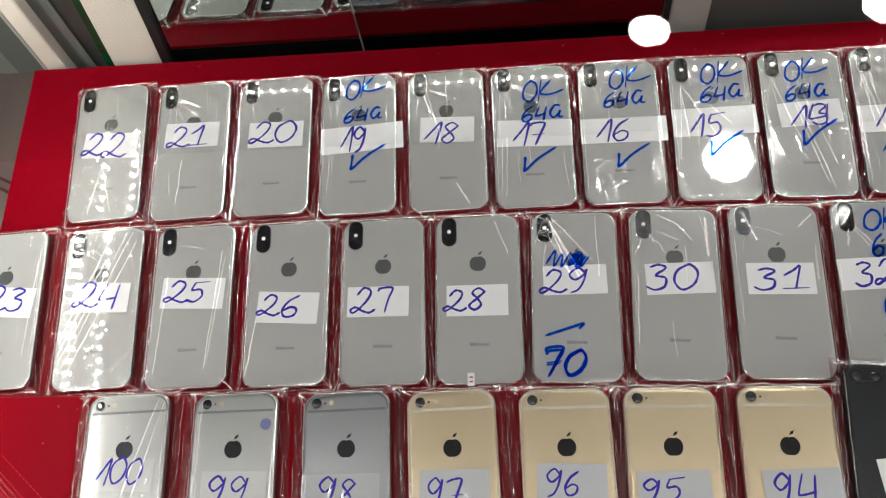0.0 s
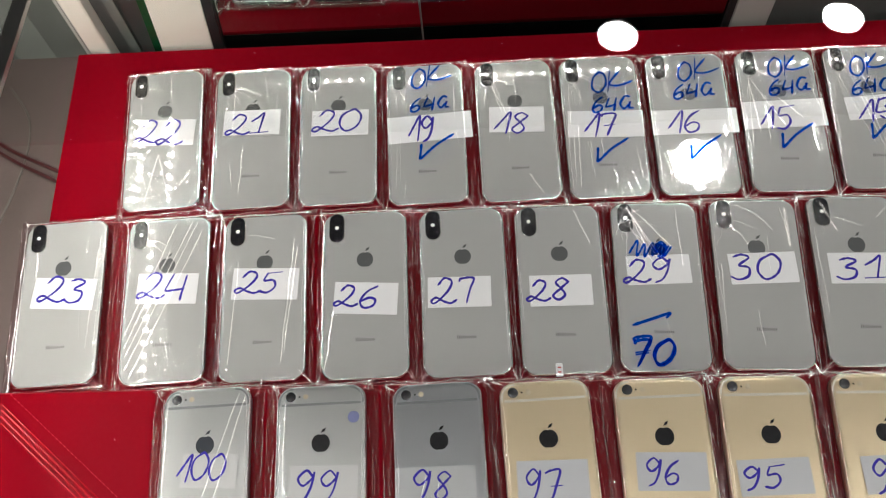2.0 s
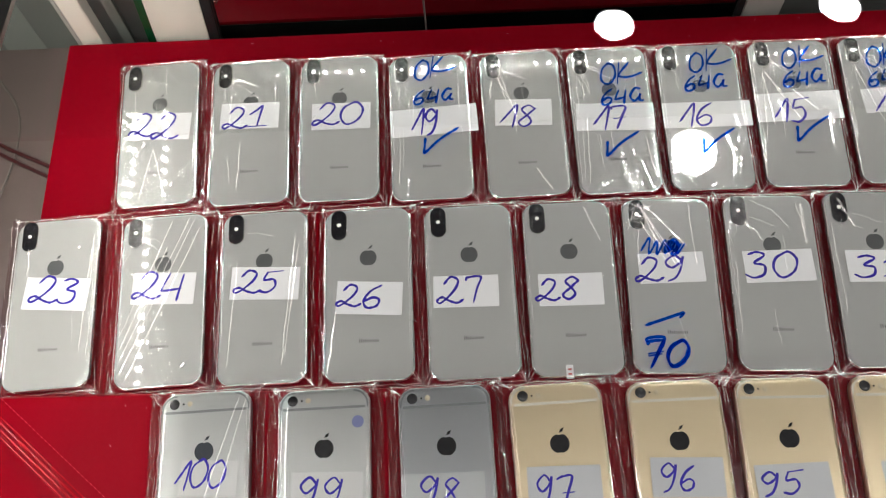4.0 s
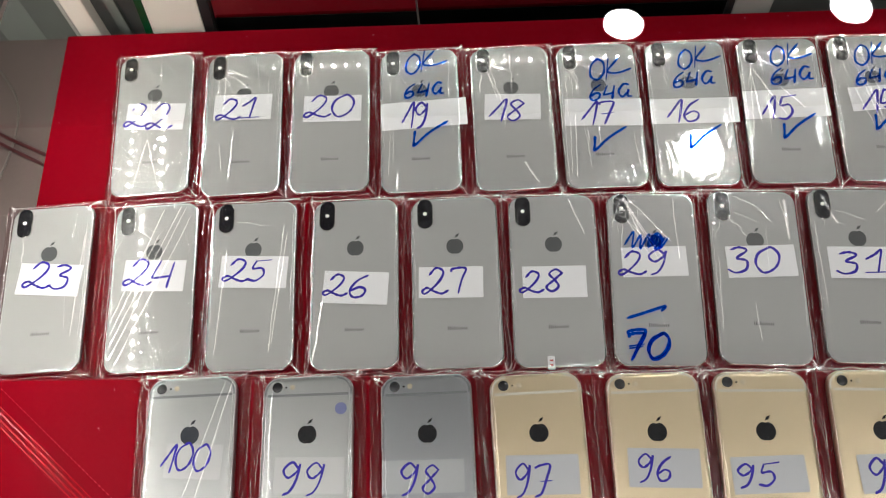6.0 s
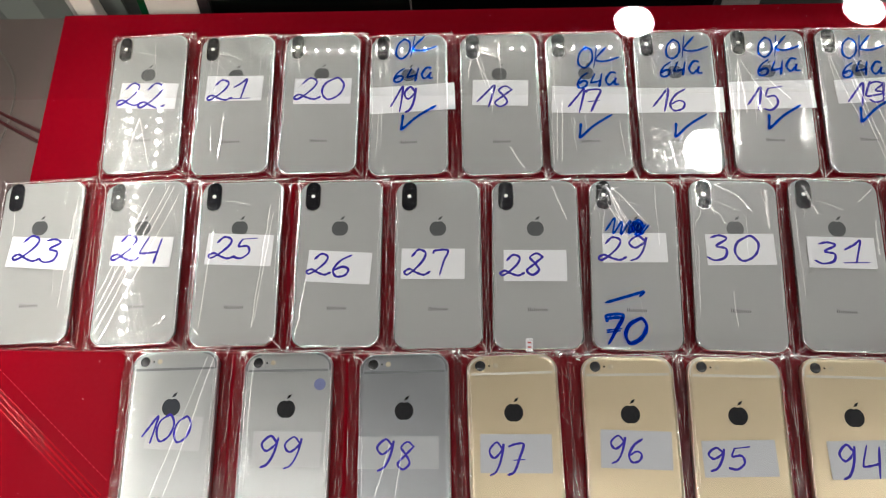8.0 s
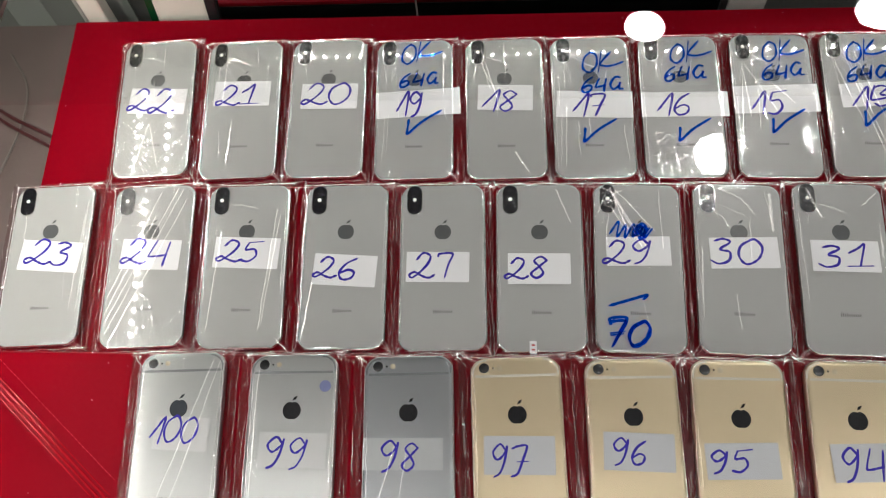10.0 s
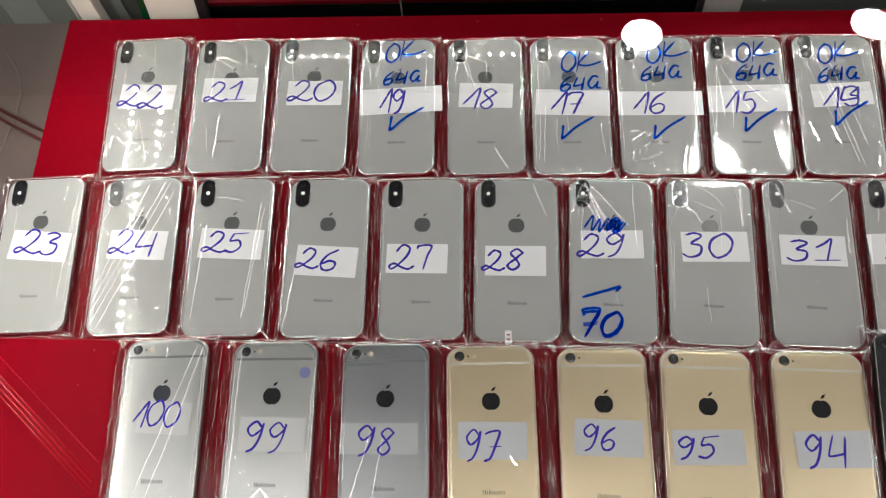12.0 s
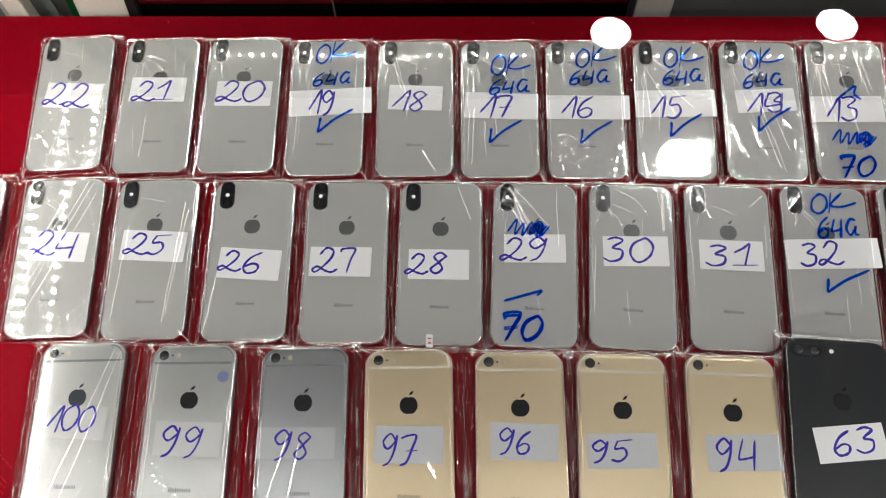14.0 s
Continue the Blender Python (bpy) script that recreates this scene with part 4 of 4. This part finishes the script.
def phone_s(n, x, turn, body, band, label, number, mark=LOGO_BLACK, ink=PRINT_GREY, tape=PAPER, sticker=False, tone="silver", rake=(), sag=(), crumple=()):
    """Metal-backed phone with one round lens and antenna bands."""
    row, v = 3, V3
    ph = tagged(new("smartphone"), tone + " metal-backed phone in cellophane, numbered " + n, "smartphone", "phones on the tray")
    ph.matrix_basis = place(row, x, v, turn, ST)
    prof = [(0.0024, 0.0), (0.0009, 0.0006), (0.0, 0.0023), (0.0, 0.0048), (0.0007, 0.0061), (0.0018, 0.0068), (0.0034, ST)]
    part("body", slab(SW, SH, 0.0115, prof), body, ph)
    # band across the back, and its arms round the corners
    part("antenna_band", box(-SW / 2 + 0.0035, SW / 2 - 0.0035, 0.0543, 0.0562, ST - 0.0006, ST + 0.00008), band, ph)
    path = rounded_ring(SW - 0.0042, SH - 0.0042, 0.0098, 10)
    for s0 in (0, 11):
        arc = path[s0:s0 + 11]
        arc = ([(SW / 2 - 0.0021, 0.0554)] + arc) if s0 == 0 else (arc + [(-SW / 2 + 0.0021, 0.0554)])
        bm = bmesh.new()
        stroke_into(bm, arc, 0.0019, ST - 0.00025, 0.0002)
        part("antenna_band", bm, band, ph)
    cam_part = part("camera", torus_ring(0.0039, 0.0047, ST - 0.0002, ST + 0.0006), body, ph, "black round camera lens", pose(-0.0232, 0.0613, 0))
    part("lens", disc(0.0040, ST - 0.0002, ST + 0.0004), LENS_BLACK, cam_part)
    part("microphone", disc(0.0008, ST - 0.0002, ST + 0.0001, 10), LENS_BLACK, ph, at=pose(-0.0166, 0.0613, 0))
    part("flash", disc(0.0021, ST - 0.0002, ST + 0.00012, 16), FLASH_WARM, ph, at=pose(-0.0119, 0.0613, 0))
    part("mark", fruit_mark(0.0186, ST + 0.0001), mark, ph, at=pose(0, 0.0283, 0), smooth=False)
    part("print", bars([0.0007, 0.0009, 0.0009, 0.0009, 0.0009, 0.0009, 0.0009, 0.0009, 0.0009, 0.0009], 0.0008, 0.0034, ST + 0.0001), ink, ph, at=pose(0, -0.0392, 0), smooth=False)
    part("button", box(-SW / 2 - 0.0003, -SW / 2 + 0.001, 0.016, 0.026, 0.0026, 0.0046, 0.0003), body, ph)
    part("button", box(-SW / 2 - 0.0003, -SW / 2 + 0.001, 0.030, 0.040, 0.0026, 0.0046, 0.0003), body, ph)
    part("button", box(SW / 2 - 0.001, SW / 2 + 0.0003, 0.026, 0.036, 0.0026, 0.0046, 0.0003), body, ph)
    label_and_number(ph, row, x, v, turn, ST, n, label, number, tape, 0.0018)
    if sticker:
        part("sticker", disc(0.0044, ST, ST + 0.00015, 24, 0.02), STICKER_BLUE, ph, "small round blue sticker", pose(0.0245, 0.0445, 0))
    wrap = part("wrapper", film_sheet(SW, SH, ST + 0.0006, 300 + int(n), 6, over=0.0092, sag=sag), None, ph, "clear creased cellophane wrapper")
    part("folds", film_folds(SW, SH, ST + 0.0006, 300 + int(n), 0.0092, 0, rake, 0, crumple), None, wrap)
    return ph


phone_s("100", -0.171, 2.5, ALU_SILVER, BAND_GREY, (-0.1672, 0.0071, 0.0418, 0.0245, -1.7), (-0.1722, 0.0097, 0.036, 0.0219), LOGO_SLATE, PRINT_GREY, TAPE_CLEAR, False, "silver", sag=((-0.5, 0.0009),), crumple=((0.15, -0.4, 0.2, 0.06, 16),), rake=((-0.12, -0.49, 0.46, 0.47), (-0.3, -0.49, 0.38, 0.47), (-0.46, -0.4, -0.44, 0.4)))
phone_s("99", -0.0842, 1.7, ALU_SILVER, BAND_GREY, (-0.0818, -0.0031, 0.0507, 0.0252, -0.1), (-0.085, -0.0041, 0.0343, 0.0246), LOGO_BLACK, PRINT_GREY, TAPE_CLEAR, True, "silver", rake=((-0.42, -0.45, -0.4, 0.42), (-0.3, -0.47, -0.05, -0.3, 0.0005), (-0.05, -0.3, 0.2, -0.44, 0.0005)), crumple=((0.0, -0.42, 0.3, 0.05, 12),))
phone_s("98", 0.0039, 2.2, ALU_GREY, BAND_DARK, (0.0001, -0.0041, 0.0587, 0.0229, 1.3), (-0.0012, -0.0054, 0.0317, 0.0224), LOGO_BLACK, PRINT_GREY, TAPE_GREY, False, "dark grey", rake=((-0.4, -0.4, -0.15, 0.02), (-0.15, -0.42, -0.02, -0.02)))
phone_s("97", 0.0843, 2.5, ALU_GOLD, BAND_WHITE, (0.0847, -0.0032, 0.0513, 0.0272, 0.9), (0.0778, -0.0063, 0.0271, 0.0234), LOGO_BLACK, PRINT_GOLD, TAPE, False, "gold", rake=((-0.25, -0.45, 0.0, -0.33, 0.0005), (0.0, -0.33, 0.2, -0.42, 0.0005)), crumple=((0.1, -0.42, 0.3, 0.05, 10),))
phone_s("96", 0.1676, 1.3, ALU_GOLD, BAND_WHITE, (0.1697, 0.001, 0.0502, 0.0267, -1), (0.1638, 0.001, 0.0268, 0.0194), LOGO_BLACK, PRINT_GOLD, TAPE, False, "gold", rake=((-0.4, -0.42, -0.2, -0.3, 0.0006), (0.0, -0.45, 0.1, -0.3, 0.0009)), crumple=((-0.1, -0.4, 0.3, 0.06, 12),))
phone_s("95", 0.2428, -0.4, ALU_GOLD, BAND_WHITE, (0.2412, -0.0038, 0.0511, 0.0251, 1.8), (0.2335, -0.0045, 0.0304, 0.0167), LOGO_BLACK, PRINT_GOLD, TAPE, False, "gold", rake=())
phone_s("94", 0.3233, -0.95, ALU_GOLD, BAND_WHITE, (0.3288, -0.0029, 0.0532, 0.0261, 2.2), (0.324, -0.0035, 0.032, 0.0257), LOGO_BLACK, PRINT_GOLD, TAPE, False, "gold", rake=((-0.1, -0.45, -0.02, -0.3, 0.0009), (0.2, -0.45, 0.28, -0.28, 0.0009)), crumple=((0.1, -0.4, 0.3, 0.06, 12),))

big = tagged(new("smartphone"), "large matte black phone in cellophane, numbered 63", "smartphone", "phones on the tray")
big.matrix_basis = place(3, 0.4027, 0.004, -3.0, PT)
part("body", slab(PW, PH, 0.0125, [(0.0024, 0.0), (0.0009, 0.0006), (0.0, 0.0023), (0.0, 0.0048), (0.0007, 0.0061), (0.0018, 0.0069), (0.0034, PT)]), ALU_BLACK, big)
bump = part("camera_bump", slab(0.0225, 0.0105, 0.0052, [(0, PT - 0.0004), (0.0, PT + 0.0006), (0.0008, PT + 0.0013), (0.0016, PT + 0.0014)], False), ALU_BLACK, big, "", pose(-0.0235, 0.0695, 0))
for dx in (-0.006, 0.006):
    part("lens", disc(0.0036, PT + 0.001, PT + 0.00155), LENS_BLACK, bump, at=pose(dx, 0, 0))
part("flash", disc(0.0017, PT - 0.0002, PT + 0.00015, 16), FLASH, big, at=pose(-0.0048, 0.0695, 0))
part("mark", fruit_mark(0.018, PT + 0.0001), LOGO_BLACK, big, at=pose(0, 0.034, 0), smooth=False)
label_and_number(big, 3, 0.4027, 0.004, -3.0, PT, "63", (0.406, 0.0059, 0.0503, 0.0257, 5.9), (0.4093, 0.0069, 0.0337, 0.0198))
wrap = part("wrapper", film_sheet(PW, PH, PT + 0.0008, 63, 5, over=0.007), None, big, "clear creased cellophane wrapper")
part("folds", film_folds(PW, PH, PT + 0.0008, 63, 0.007), None, wrap)

# small paper tab under the wrapper of one phone
tab = part("paper_tab", slab(0.0055, 0.0105, 0.0004, [(0, 0), (0, 0.0002)], True, 1), PAPER, p28, "small white paper tab with red bars", pose(-0.0072, -0.0675, XT + 0.0004), False)
for k in (-1, 1):
    part("print_bar", box(-0.0012, 0.0014, k * 0.0018 - 0.0006, k * 0.0018 + 0.0006, 0.00018, 0.00026), STICKER_RED, tab)

# ---- cables beside the tray ----
def cable(pts, r, mat, label):
    ob = part("cable", tube([tuple(p) for p in curve_points(pts, 5)], r), mat)
    tagged(ob, label, "cable")


Z0 = BED_Z
cable([(-0.480, 0.158, Z0 + 0.0018), (-0.440, 0.132, Z0 + 0.0018), (-0.405, 0.110, Z0 + 0.0018), (-0.352, 0.084, Z0 + 0.0018)], 0.0018, WIRE, "thin dark red cable on the case bottom")
cable([(-0.480, 0.150, Z0 + 0.0018), (-0.440, 0.124, Z0 + 0.0018), (-0.405, 0.101, Z0 + 0.0018), (-0.352, 0.073, Z0 + 0.0018)], 0.0018, WIRE, "thin dark red cable on the case bottom")
cable([(-0.430, 0.190, Z0 + 0.001), (-0.402, 0.150, Z0 + 0.001), (-0.394, 0.100, Z0 + 0.001), (-0.402, 0.030, Z0 + 0.001), (-0.415, -0.05, Z0 + 0.001)], 0.001, PALE_WIRE, "thin pale cable on the case bottom")

# lint on the red vinyl
rnd = random.Random(5)
bm = bmesh.new()
for k in range(30):
    row, x, v = (1, rnd.uniform(-0.34, 0.5), rnd.uniform(0.080, 0.102)) if k < 22 else (1, rnd.uniform(-0.345, -0.30), rnd.uniform(-0.07, 0.09)) if k < 24 else (3, rnd.uniform(-0.34, -0.22), rnd.uniform(-0.08, 0.065))
    at = row_frame(row) @ pose(x, v, SKIN + 0.0002, 0, 0, rnd.uniform(0, 180))
    l, w = rnd.uniform(0.0003, 0.0010), rnd.uniform(0.00007, 0.00016)
    top_ring = [bm.verts.new(at @ Vector(p)) for p in ((-l, -w, 0), (l, -w, 0), (l, w, 0), (-l, w, 0), (0, 0, 0.0003))]
    for i in range(4):
        bm.faces.new((top_ring[i], top_ring[(i + 1) % 4], top_ring[4]))
tagged(part("lint", bm, surface("pale_lint", (0.5, 0.42, 0.42), 0.9)), "scattered pale lint specks on the red vinyl", "lint", kind="stuff")
